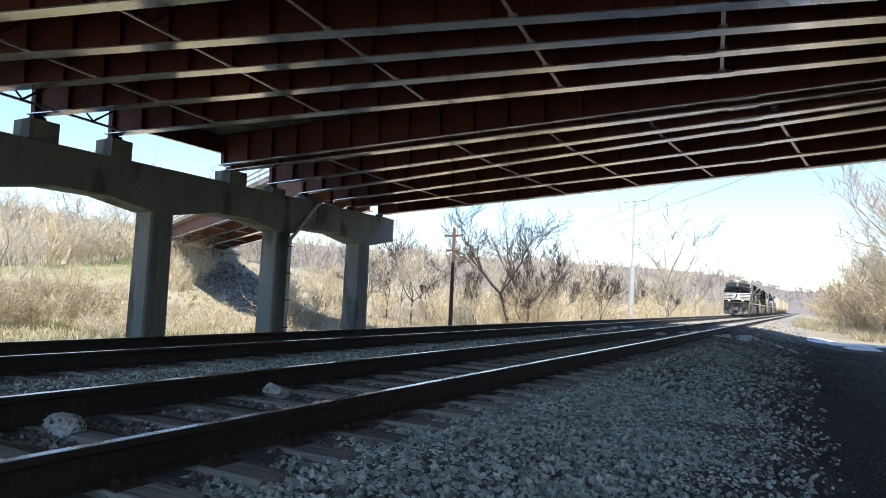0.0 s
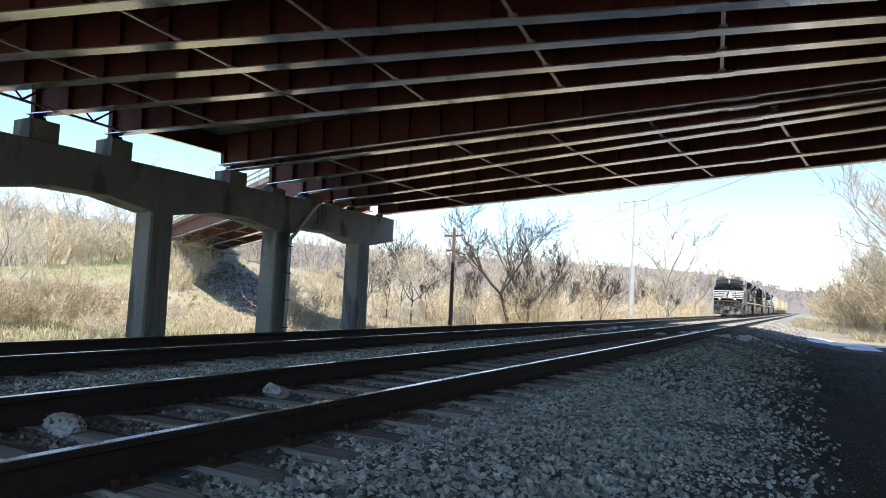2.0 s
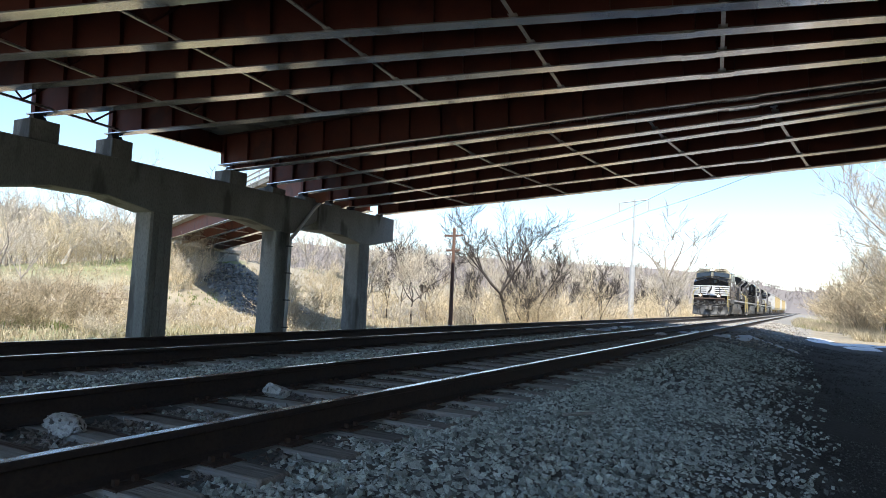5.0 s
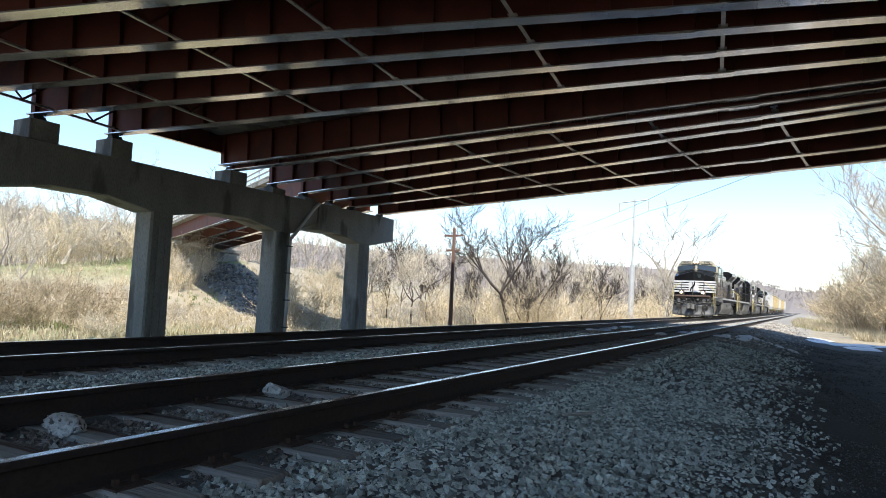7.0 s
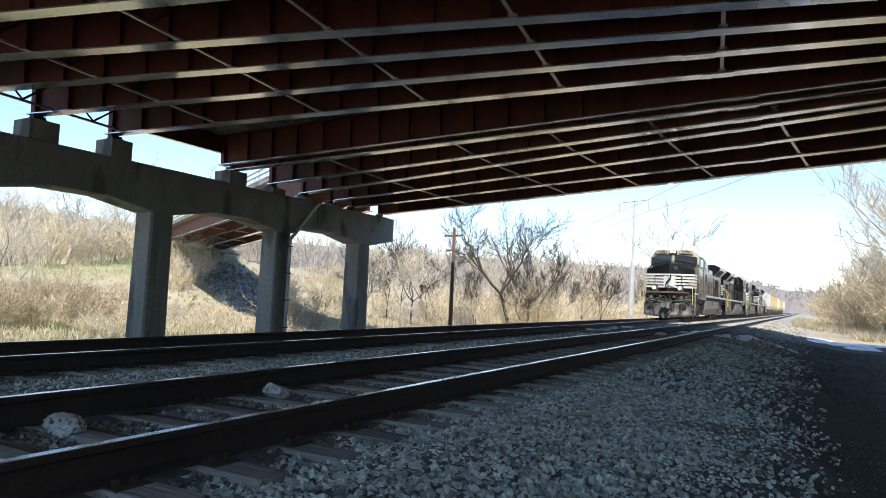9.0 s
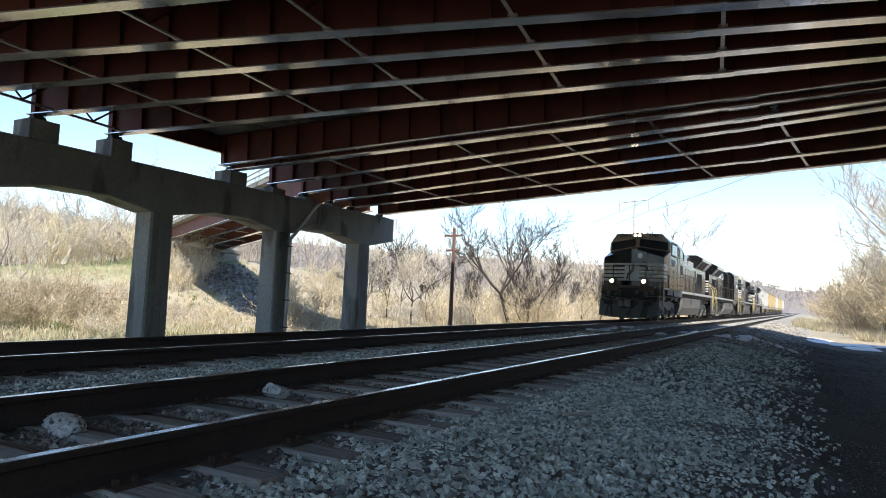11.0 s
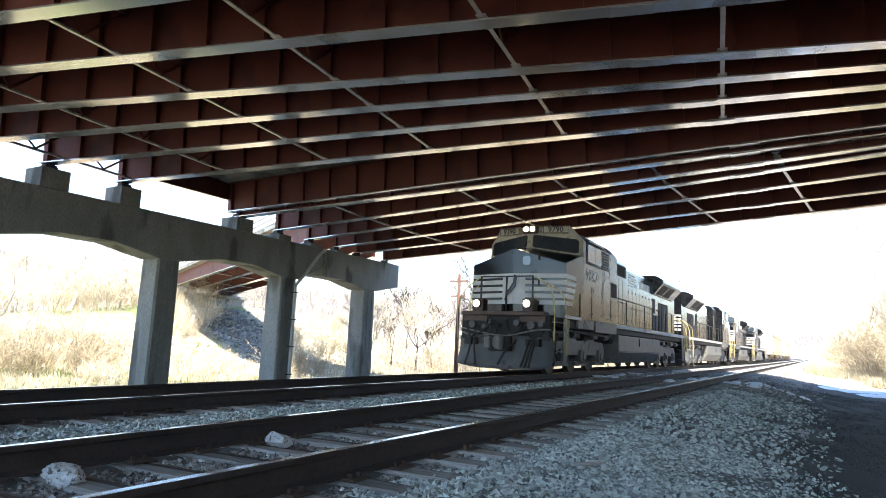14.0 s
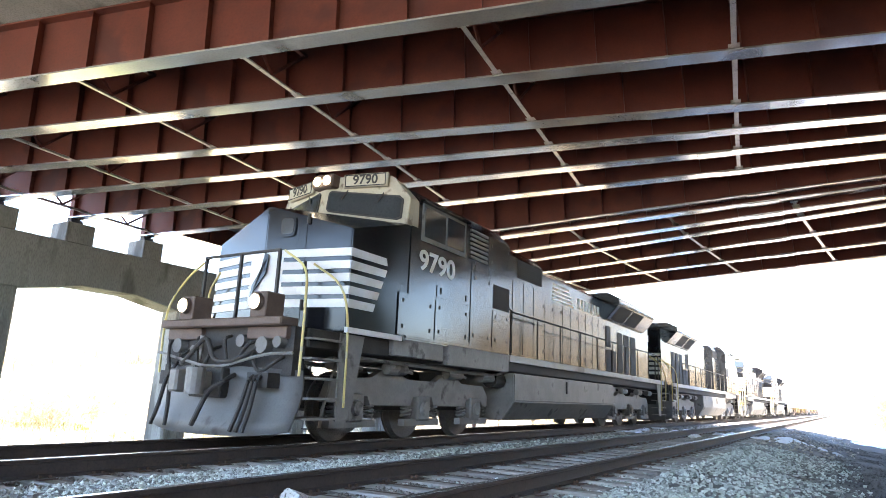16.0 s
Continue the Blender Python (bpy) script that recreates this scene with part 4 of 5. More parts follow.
build_chunk("concrete_chunk", -4.0, 2.36, -0.20, 0.106, 3, "rough speckled lump of concrete between the rails", 20, (1.32, 0.95, 0.64), (0.66, 0.92), 0.13)
build_chunk("concrete_chunk", -3.98, 4.18, -0.20, 0.115, 8, "pale angular piece of broken concrete between the rails", 60, (1.2, 0.9, 0.8))


for x, y, turn, ln, lab in ((-1.75, 5.6, 70, 0.42, "pale split stick lying on the ballast"), (-0.3, 12.5, 20, 0.3, "short pale stick lying on the ballast"), (0.75, 6.1, 40, 0.2, "small pale wood scrap on the dirt")):
    b = boxed(-ln / 2, ln / 2, -0.022, 0.022, 0, 0.022, bevel=0.006)
    st = solid("stick", b, PALE_BARK, lab, "stick")
    st.matrix_world = pose(x, y, gz(x, y) + 0.03, 2, 3, turn)


def snow(pts, h, seed, label):
    """A low, ragged patch of old snow."""
    rng = random.Random(seed)
    bm = bmesh.new()
    c = Vector(sum((Vector(p) for p in pts), Vector((0, 0)))) / len(pts)
    ring = []
    for i, p in enumerate(pts):
        q = Vector(pts[(i + 1) % len(pts)])
        for k in range(7):
            s = Vector(p).lerp(q, k / 7)
            s = c + (s - c) * rng.uniform(0.72, 1.12)
            ring.append(s)
    levels = []
    for f, dz in ((1.0, -0.02), (0.8, h * 0.45), (0.45, h * 0.9), (0.2, h)):
        row = []
        for s in ring:
            q = c + (s - c) * f
            row.append(bm.verts.new((q.x, q.y, gz(q.x, q.y) + dz + rng.uniform(-0.12, 0.12) * h)))
        levels.append(row)
    n = len(ring)
    for a, b in zip(levels, levels[1:]):
        for i in range(n):
            bm.faces.new((a[i], a[(i + 1) % n], b[(i + 1) % n], b[i]))
    bm.faces.new(levels[-1])
    solid("snow_patch", bm, SNOW, label, "snow", "snow patches", smooth=True)


rng = random.Random(31)
for x0, x1, y0, y1, h, n, where in ((-4.2, -2.95, 21.6, 26.5, 0.10, 12, "between the rails"), (-2.7, -1.8, 22.8, 27.0, 0.09, 9, "beside the near rail"),
                                    (-7.8, -6.5, 22.5, 29.5, 0.10, 12, "on the far track"), (-5.6, -4.9, 22, 27, 0.07, 5, "between the tracks")):
    for k in range(n):
        x, y = rng.uniform(x0, x1), rng.uniform(y0, y1)
        w, d = rng.uniform(0.1, 0.28), rng.uniform(0.25, 0.7)
        snow([(x - w, y - d), (x + w, y - d * 0.7), (x + w * 1.2, y + d), (x - w * 0.8, y + d * 0.9)], h, rng.randrange(999), "small ragged patch of old snow " + where)
for k in range(9):
    f = k / 8
    x, y = -1.8 + 1.5 * f + rng.uniform(-0.1, 0.1), 27.0 - 4.0 * f
    snow([(x - 0.12, y - 0.3), (x + 0.14, y - 0.25), (x + 0.1, y + 0.3), (x - 0.1, y + 0.28)], 0.05, 300 + k, "small ragged patch of old snow on the ballast shoulder")
rng = random.Random(12)
for k in range(16):
    x, y = 0.4 + 4.6 * rng.random(), 33.5 + 6.5 * rng.random()
    w, h = rng.uniform(0.35, 0.9), rng.uniform(0.4, 1.3)
    snow([(x - w, y - h), (x + w, y - h * 0.8), (x + w * 1.1, y + h), (x - w * 0.9, y + h * 0.9)], 0.06, 20 + k, "ragged patch of old snow on the dirt road")

# ---- ballast stones ----
near_bed = lambda x, y, r: (np.abs(np.abs(x - TRACK_NEAR) - 0.7525) > 0.08) & (np.abs(np.abs(x - TRACK_FAR) - 0.7525) > 0.08) & (r.random(len(x)) < np.clip(1.2 - np.abs(x + 1.2) / 9, 0.75, 1) * np.where(x > -1.1, np.clip(1.0 - (x + 1.1) / 1.5, 0, 1) ** 1.4, 1))
in_track = lambda x: (np.abs(x - TRACK_NEAR) < 1.0) | (np.abs(x - TRACK_FAR) < 1.15)
clean_bed = lambda x, y, r: near_bed(x, y, r) & (~in_track(x) | (r.random(len(x)) < 0.12))
rusty_bed = lambda x, y, r: near_bed(x, y, r) & in_track(x)
for zone, yr, count, r0, r1, seed in (("near", (1.6, 8.5), 92000, 0.013, 0.031, 1), ("middle", (8.5, 20), 27000, 0.02, 0.042, 2), ("far", (20, 60), 9000, 0.03, 0.06, 3)):
    stones("ballast_" + zone, (-9.8, 1.6), yr, count, r0, r1, seed, DUSTY_BALLAST if zone == "far" else BALLAST, "loose dusty crushed stone between and beside the tracks", clean_bed)
    stones("rusty_ballast_" + zone, (-9.8, 1.6), yr, count, r0 * 0.9, r1 * 0.9, seed + 20, RUSTY_BALLAST, "rust-stained brown crushed stone between the rails", rusty_bed)
gravel_bed = lambda x, y, r: r.random(len(x)) < np.clip((x + 1.4) / 0.8, 0, 1) * np.clip((3.4 - x) / 2.4, 0, 1)
stones("fine_gravel", (-1.4, 3.4), (1.6, 12), 42000, 0.004, 0.012, 41, FINE_GRAVEL, "dark fine gravel strewn over the dirt road", gravel_bed)
stones("coarse_gravel", (-1.4, 3.4), (12, 30), 14000, 0.009, 0.022, 42, FINE_GRAVEL, "dark fine gravel strewn over the dirt road", gravel_bed)
rip = lambda x, y, r: (0.478 * x + 0.878 * y > 15.6 + r.normal(0, 0.4, len(x))) & (0.478 * x + 0.878 * y < 21.5 + r.normal(0, 1.0, len(x))) & (0.878 * x - 0.478 * y > -91)
stones("riprap", (-73, -41), (36, 66), 9000, 0.12, 0.34, 5, RIPRAP, "dark grey riprap stones on the bank under the span", rip)


# ---- train ----
def panel(bm, corners, t):
    """A plate of thickness t standing out from the corners, along their face's normal."""
    c = [Vector(p) for p in corners]
    n = (c[1] - c[0]).cross(c[2] - c[0]).normalized() * t
    a, b = [bm.verts.new(p) for p in c], [bm.verts.new(p + n) for p in c]
    k = len(c)
    bm.faces.new(b)
    bm.faces.new(a[::-1])
    for i in range(k):
        bm.faces.new((a[i], a[(i + 1) % k], b[(i + 1) % k], b[i]))
    return bm


def on_side(bm, y0, y1, z0, z1, x=1.55, t=0.012, slant=0.0):
    """A plate on the side at x and its twin on the other side."""
    for s in (1, -1):
        c = [(s * x, y0, z0), (s * x, y1, z0), (s * x, y1 + slant, z1), (s * x, y0, z1)]
        panel(bm, c if s > 0 else c[::-1], t)
    return bm


def pair(name, dims, mat, root, label=""):
    """The same plate on both sides, each a part of its own; returns the one on the right."""
    made = []
    y0, y1, z0, z1, x, t = dims[:6]
    for s in (-1, 1):
        c = [(s * x, y0, z0), (s * x, y1, z0), (s * x, y1, z1), (s * x, y0, z1)]
        made.append(part(name, panel(bmesh.new(), c if s > 0 else c[::-1], t), mat, root, label))
    return made[1]


def nose_at(u, z, s):
    """A point of the faceted nose front: u runs from the middle (0) to the corner (1) on side s."""
    return Vector((s * 1.5 * u, 0.42 + 0.33 * u, z))


def nose_plate(bm, u0, u1, z0, z1, s, t=0.01):
    c = [nose_at(u0, z0, s), nose_at(u1, z0, s), nose_at(u1, z1, s), nose_at(u0, z1, s)]
    return panel(bm, c if s > 0 else c[::-1], t)


def wind_at(u, v, s):
    """A point of the windscreen face: u from the middle to the side, v from its foot to the roof."""
    foot = Vector((s * 1.55 * u, 1.598 + 0.47 * u, 3.86 - 0.24 * u))
    head = Vector((s * 1.55 * u, 1.665 + 0.46 * u, 4.29 - 0.17 * u))
    return foot.lerp(head, v)


def hull(name, pts, faces, mat, root, label="", bevel=0.0):
    bm = bmesh.new()
    vs = [bm.verts.new(p) for p in pts]
    for f in faces:
        bm.faces.new([vs[i] for i in f])
    bmesh.ops.recalc_face_normals(bm, faces=bm.faces[:])
    if bevel:
        bmesh.ops.bevel(bm, geom=bm.edges[:], offset=bevel, segments=2, affect="EDGES")
    return part(name, bm, mat, root, label)


AXLES = (1.49, 3.41, 5.32, 14.75, 16.67, 18.58)


def build_wheelset(y, root, r=0.53, half=0.72):
    bm = bmesh.new()
    tube(bm, [(-half - 0.25, 0, 0), (half + 0.25, 0, 0)], 0.09, sides=10)
    for s in (-1, 1):
        tube(bm, [(s * (half - 0.08), 0, 0), (s * (half - 0.05), 0, 0)], r + 0.03, sides=28)
        tube(bm, [(s * (half - 0.05), 0, 0), (s * (half + 0.06), 0, 0)], r, r - 0.01, sides=28)
        tube(bm, [(s * (half + 0.06), 0, 0), (s * (half + 0.10), 0, 0)], r * 0.32, sides=16)
        for k in range(6):
            a = k * math.pi / 3
            tube(bm, [(s * (half + 0.06), 0.3 * math.cos(a), 0.3 * math.sin(a)), (s * (half + 0.068), 0.3 * math.cos(a), 0.3 * math.sin(a))], 0.05, sides=8)
    ob = part("wheelset", bm, STEEL_WHEEL, root, "steel wheels on an axle")
    ob.matrix_local = pose(0, y, r)
    return ob


def build_truck(y_mid, root):
    """One three-axle truck: stepped side frames, axle boxes, springs, brake cylinders."""
    for s in (1, -1):
        line = [(-2.6, 0.62), (-2.45, 0.95), (-1.5, 1.02), (-1.2, 1.16), (-0.75, 1.16), (-0.5, 1.02), (0.45, 1.02), (0.7, 1.16), (1.15, 1.16), (1.4, 1.02), (2.3, 1.0), (2.5, 0.8), (2.5, 0.6),
                (2.3, 0.58), (2.2, 0.72), (1.62, 0.72), (1.55, 0.58), (0.4, 0.58), (0.32, 0.74), (-0.28, 0.74), (-0.36, 0.58), (-1.5, 0.58), (-1.58, 0.72), (-2.2, 0.72), (-2.28, 0.6)]
        bm = prism(bmesh.new(), [(y_mid + a, b) for a, b in line], "x", min(s * 1.0, s * 1.14), max(s * 1.0, s * 1.14))
        frame_part = part("truck_side_frame", bm, LOCO_GREY, root, "dusty grey cast truck frame")
        for ya in (-1.915, 0.0, 1.915):
            b = boxed(min(s * 1.02, s * 1.2), max(s * 1.02, s * 1.2), y_mid + ya - 0.2, y_mid + ya + 0.2, 0.32, 0.76, bevel=0.03)
            tube(b, [(s * 1.2, y_mid + ya, 0.54), (s * 1.25, y_mid + ya, 0.54)], 0.13, 0.11, 14)
            box(b, min(s * 1.03, s * 1.16), max(s * 1.03, s * 1.16), y_mid + ya - 0.56, y_mid + ya + 0.56, 0.24, 0.36)
            part("axle_box", b, LOCO_GREY, frame_part)
            for o in (-0.42, 0.42):
                coil = [(s * 1.09 + 0.09 * math.cos(a), y_mid + ya + o + 0.09 * math.sin(a), 0.37 + 0.0145 * a * 5 / 7) for a in (k * math.pi / 4 for k in range(29))]
                part("spring", tube(bmesh.new(), coil, 0.02, 0.02, 5), LOCO_GREY, frame_part)
        for ya in (-2.35, -0.95, 0.95, 2.3):
            b = tube(bmesh.new(), [(s * 1.2, y_mid + ya - 0.26, 1.18), (s * 1.2, y_mid + ya + 0.26, 1.18)], 0.1, 0.1, 12)
            tube(b, [(s * 1.2, y_mid + ya + 0.26, 1.18), (s * 1.2, y_mid + ya + 0.5, 1.14)], 0.03, 0.03, 8)
            part("brake_cylinder", b, LOCO_GREY, frame_part)
        part("sand_pipe", tube(bmesh.new(), arc([(s * 1.18, y_mid - 2.7, 0.25), (s * 1.2, y_mid - 2.6, 0.7), (s * 1.22, y_mid - 2.0, 1.25), (s * 1.22, y_mid + 2.2, 1.27)]), 0.025, sides=6), LOCO_GREY, frame_part)
    part("bolster", boxed(-0.95, 0.95, y_mid - 2.3, y_mid + 2.3, 0.5, 1.0), LOCO_DARK, root)


def build_locomotive(label):
    root = thing("locomotive", label, "locomotive", "locomotives of the train")
    # frame and underside
    part("frame", boxed(-1.42, 1.42, 0.1, 20.5, 1.35, 1.62, bevel=0.02), LOCO_DARK, root)
    pair("walkway_sill", (6.2, 20.3, 1.56, 1.7, 1.42, 0.1), HOPPER_GREY, root, "dusty pale walkway edge")
    tank = [(-1.5, 1.32), (1.5, 1.32), (1.5, 0.72), (1.2, 0.3), (-1.2, 0.3), (-1.5, 0.72)]
    bm = prism(bmesh.new(), tank, "y", 6.5, 13.7)
    bmesh.ops.bevel(bm, geom=bm.edges[:], offset=0.025, segments=2, affect="EDGES")
    tank_ob = part("fuel_tank", bm, LOCO_GREY, root, "dusty grey fuel tank")
    pair("tank_gauge", (9.6, 9.68, 0.95, 1.25, 1.5, 0.03), LOCO_DARK, tank_ob)
    build_truck(3.41, root)
    build_truck(16.67, root)
    for s in (1, -1):
        part("air_reservoir", bar((s * 1.15, 6.0, 1.15), (s * 1.15, 6.45, 1.15), 0.17, 14), LOCO_DARK, root)
        b = boxed(min(s * 1.0, s * 1.5), max(s * 1.0, s * 1.5), 1.95, 3.5, 1.38, 1.66, bevel=0.01)
        box(b, min(s * 1.0, s * 1.53), max(s * 1.0, s * 1.53), 3.62, 6.15, 1.32, 1.72, bevel=0.01)
        part("equipment_box", b, LOCO_GREY, root, "dusty box below the cab")
        part("brake_pipe", tube(bmesh.new(), arc([(s * 1.3, 1.2, 1.3), (s * 1.32, 3.0, 1.26), (s * 1.3, 5.5, 1.24), (s * 1.25, 6.6, 1.34)]), 0.03, sides=6), LOCO_GREY, root)
    # nose
    hull("nose", [(-1.5, 0.75, 1.62), (0, 0.42, 1.62), (1.5, 0.75, 1.62), (1.55, 2.2, 1.62), (-1.55, 2.2, 1.62),
                  (-1.5, 0.75, 3.2), (0, 0.42, 3.64), (1.5, 0.75, 3.2), (1.55, 2.2, 3.62), (-1.55, 2.2, 3.62), (0, 1.65, 3.86)],
         [(0, 1, 6, 5), (1, 2, 7, 6), (2, 3, 8, 7), (4, 0, 5, 9), (5, 6, 10, 9), (6, 7, 8, 10), (3, 4, 9, 10, 8), (0, 4, 3, 2, 1)], LOCO_BLACK, root, bevel=0.018)
    door = nose_plate(bmesh.new(), 0.06, 0.48, 1.78, 3.42, 1, 0.012)
    door_ob = part("nose_door", door, LOCO_BLACK, root)
    c = nose_at(0.26, 3.28, 1)
    face = Vector((0.2149, -0.9766, 0))
    along = Vector((0.9766, 0.2149, 0))
    for name, r, d, mat in (("porthole_rim", 0.15, 0.03, LOCO_BLACK), ("porthole", 0.115, 0.036, GLASS)):
        b = bmesh.new()
        pts = [c + face * 0.012 + along * (r * (abs(math.cos(a)) ** 0.5) * math.copysign(1, math.cos(a))) + Vector((0, 0, r * 1.15 * (abs(math.sin(a)) ** 0.5) * math.copysign(1, math.sin(a)))) for a in (2 * math.pi * k / 20 + 0.01 for k in range(20))]
        part(name, panel(b, pts, d), mat, door_ob)
    b = bmesh.new()
    for z in (3.3, 2.55, 1.95):
        p = nose_at(0.5, z, 1) + face * 0.02
        tube(b, [p, p + Vector((0, 0, 0.16))], 0.03, sides=8)
    part("hinge", b, LOCO_DARK, door_ob)
    # the white stripes wrap round the nose
    for k in range(5):
        z1, z0 = 2.90 - 0.195 * k, 2.90 - 0.195 * k - 0.125
        for s in (1, -1):
            b = nose_plate(bmesh.new(), 0.22, 1.003, z0, z1, s, 0.016)
            y_end = 1.72 - 0.085 * k
            q = [(s * 1.502, 0.75, z0), (s * (1.515), y_end - 0.05, z0), (s * 1.515, y_end, z1), (s * 1.502, 0.75, z1)]
            panel(b, q if s > 0 else q[::-1], 0.016)
            part("nose_stripe", b, LOCO_WHITE, root, "white painted stripe")
    b = bmesh.new()
    for s in (1, -1):
        nose_plate(b, 0.0, 0.24, 2.0, 2.90, s, 0.014)
    emblem = part("nose_emblem", b, LOCO_WHITE, root, "white panel with a dark leaping shape")
    b = bmesh.new()
    shape = [(-0.26, 2.12), (-0.2, 2.05), (-0.16, 2.25), (0.0, 2.38), (0.1, 2.52), (0.13, 2.82), (0.06, 2.86), (0.02, 2.62), (-0.08, 2.48), (-0.2, 2.36)]
    panel(b, [(x, 0.40 + abs(x) * 0.22 - 0.02, z) for x, z in shape], 0.02)
    part("dark_shape", b, LOCO_BLACK, emblem)
    # cab
    prof = [(-1.55, 1.66), (1.55, 1.66), (1.55, 4.08), (1.22, 4.42), (-1.22, 4.42), (-1.55, 4.08)]
    cab = prism(bmesh.new(), prof, "y", 2.2, 6.1)
    bmesh.ops.bevel(cab, geom=cab.edges[:], offset=0.03, segments=2, affect="EDGES")
    cab = part("cab", cab, LOCO_BLACK, root)
    hull("cab_front", [(0, 1.60, 3.84), (1.56, 2.07, 3.60), (1.56, 2.14, 4.08), (1.22, 2.02, 4.50), (0, 1.70, 4.54), (-1.22, 2.02, 4.50), (-1.56, 2.14, 4.08), (-1.56, 2.07, 3.60),
                       (0, 2.4, 3.84), (1.56, 2.4, 3.60), (1.56, 2.4, 4.08), (1.22, 2.4, 4.44), (0, 2.4, 4.44), (-1.22, 2.4, 4.44), (-1.56, 2.4, 4.08), (-1.56, 2.4, 3.60)],
         [(0, 1, 2, 3, 4), (0, 4, 5, 6, 7), (1, 9, 10, 2), (2, 10, 11, 3), (3, 11, 12, 4), (4, 12, 13, 5), (5, 13, 14, 6), (6, 14, 15, 7), (0, 8, 9, 1), (0, 7, 15, 8)], LOCO_CREAM, root, "cream painted cab front", bevel=0.012)
    for s in (1, -1):
        pts = [wind_at(u, v, s) + Vector((0, -0.008, 0)) for u, v in ((0.06, 0.14), (0.09, 0.04), (0.89, 0.05), (0.94, 0.14), (0.94, 0.84), (0.89, 0.96), (0.09, 0.96), (0.06, 0.86))]
        rim = panel(bmesh.new(), pts if s > 0 else pts[::-1], 0.022)
        rim_ob = part("windscreen_gasket", rim, LOCO_DARK, root)
        pts = [wind_at(u, v, s) + Vector((0, -0.02, 0)) for u, v in ((0.08, 0.17), (0.11, 0.1), (0.87, 0.1), (0.92, 0.18), (0.92, 0.8), (0.87, 0.9), (0.11, 0.9), (0.08, 0.82))]
        part("windscreen", panel(bmesh.new(), pts if s > 0 else pts[::-1], 0.018), GLASS, rim_ob, "dark windscreen")
        b = bmesh.new()
        for u in (0.3, 0.72):
            tube(b, [wind_at(u, 1.02, s) + Vector((0, -0.06, 0)), wind_at(u - 0.06, 0.62, s) + Vector((0, -0.06, 0))], 0.012, sides=5)
        part("wiper", b, LOCO_DARK, rim_ob)
        # number boards over the windscreen
        fx, fy = s * math.cos(math.atan2(0.32, 1.22)), math.sin(math.atan2(0.32, 1.22))
        mid = Vector((s * 0.76, 1.70 + 0.76 * 0.27, 4.42))
        m = Matrix.Translation(mid) @ Matrix.Rotation(s * math.atan2(0.30, 1.22), 4, "Z") @ Matrix.Rotation(radians(90), 4, "X")
        b = boxed(-0.43, 0.43, -0.125, 0.125, 0.0, 0.09, bevel=0.015)
        b.transform(m)
        nb = part("number_board", b, LOCO_CREAM, root, "cream number board")
        b = boxed(-0.37, 0.37, -0.09, 0.09, 0.09, 0.096)
        b.transform(m)
        part("number_plate_face", b, LOCO_CREAM, nb)
        for dims in ((-0.39, 0.39, 0.095, 0.11), (-0.39, 0.39, -0.11, -0.095), (-0.39, -0.375, -0.095, 0.095), (0.375, 0.39, -0.095, 0.095)):
            b = boxed(*dims, 0.091, 0.1)
            b.transform(m)
            part("board_rim", b, LOCO_DARK, nb)
                # ditch lights and their boxes on the end plate
        b = boxed(s * 0.78 - 0.16, s * 0.78 + 0.16, -0.3, 0.05, 1.74, 2.1, bevel=0.015)
        box_ob = part("ditch_light_box", b, LOCO_BROWN, root, "brown ditch light box")
        part("ditch_light_rim", tube(bmesh.new(), [(s * 0.78, -0.31, 1.95), (s * 0.78, -0.38, 1.95)], 0.125, 0.12, 20), LOCO_BROWN, box_ob)
        part("ditch_light", tube(bmesh.new(), [(s * 0.78, -0.375, 1.95), (s * 0.78, -0.395, 1.95)], 0.105, 0.09, 20), LAMP, box_ob, "glowing ditch light")
    b = boxed(-0.24, 0.24, 1.56, 1.9, 4.3, 4.56, bevel=0.03)
    hl = part("headlight_housing", b, LOCO_BROWN, root)
    for x in (-0.11, 0.11):
        part("headlight", tube(bmesh.new(), [(x, 1.565, 4.43), (x, 1.54, 4.43)], 0.085, 0.078, 20), LAMP, hl, "glowing headlight")
    # side windows, panels, doors
    wf = pair("side_window_frame", (2.52, 4.06, 3.42, 4.1, 1.55, 0.02), LOCO_GREY, root)
    pair("side_window", (2.6, 3.28, 3.5, 4.04, 1.57, 0.012), GLASS, wf, "dark side window")
    pair("side_window", (3.36, 3.98, 3.5, 4.04, 1.57, 0.012), GLASS, wf, "dark side window")
    pair("window_visor", (2.45, 4.1, 4.1, 4.14, 1.55, 0.1), LOCO_BLACK, root)
    for k in range(7):
        pair("louvre", (4.25, 4.98, 3.46 + 0.09 * k, 3.51 + 0.09 * k, 1.55, 0.035), LOCO_GREY, root)
    pair("side_opening", (5.3, 6.05, 2.6, 3.1, 1.55, 0.01), LOCO_DARK, root, "black open vent")
    for y0, y1, z0, z1 in ((1.95, 3.02, 1.72, 2.42), (3.08, 4.28, 1.74, 2.44), (4.34, 5.2, 1.8, 3.2), (5.28, 6.06, 1.8, 2.55), (3.1, 4.25, 2.5, 2.72), (5.05, 6.05, 3.4, 4.02), (4.34, 5.2, 3.24, 3.4)):
        d = pair("side_panel", (y0, y1, z0, z1, 1.55, 0.014), LOCO_BLACK, root)
        b = bmesh.new()
        for yy in (y0 + 0.12, y1 - 0.12):
            for zz in (z0 + 0.15, z1 - 0.12):
                on_side(b, yy - 0.014, yy + 0.014, zz - 0.035, zz + 0.03, 1.564, 0.012)
        part("latch", b, LOCO_DARK, d)
    pair("nose_sill", (0.72, 2.1, 1.62, 1.7, 1.5, 0.06), LOCO_WHITE, root, "white painted sill")
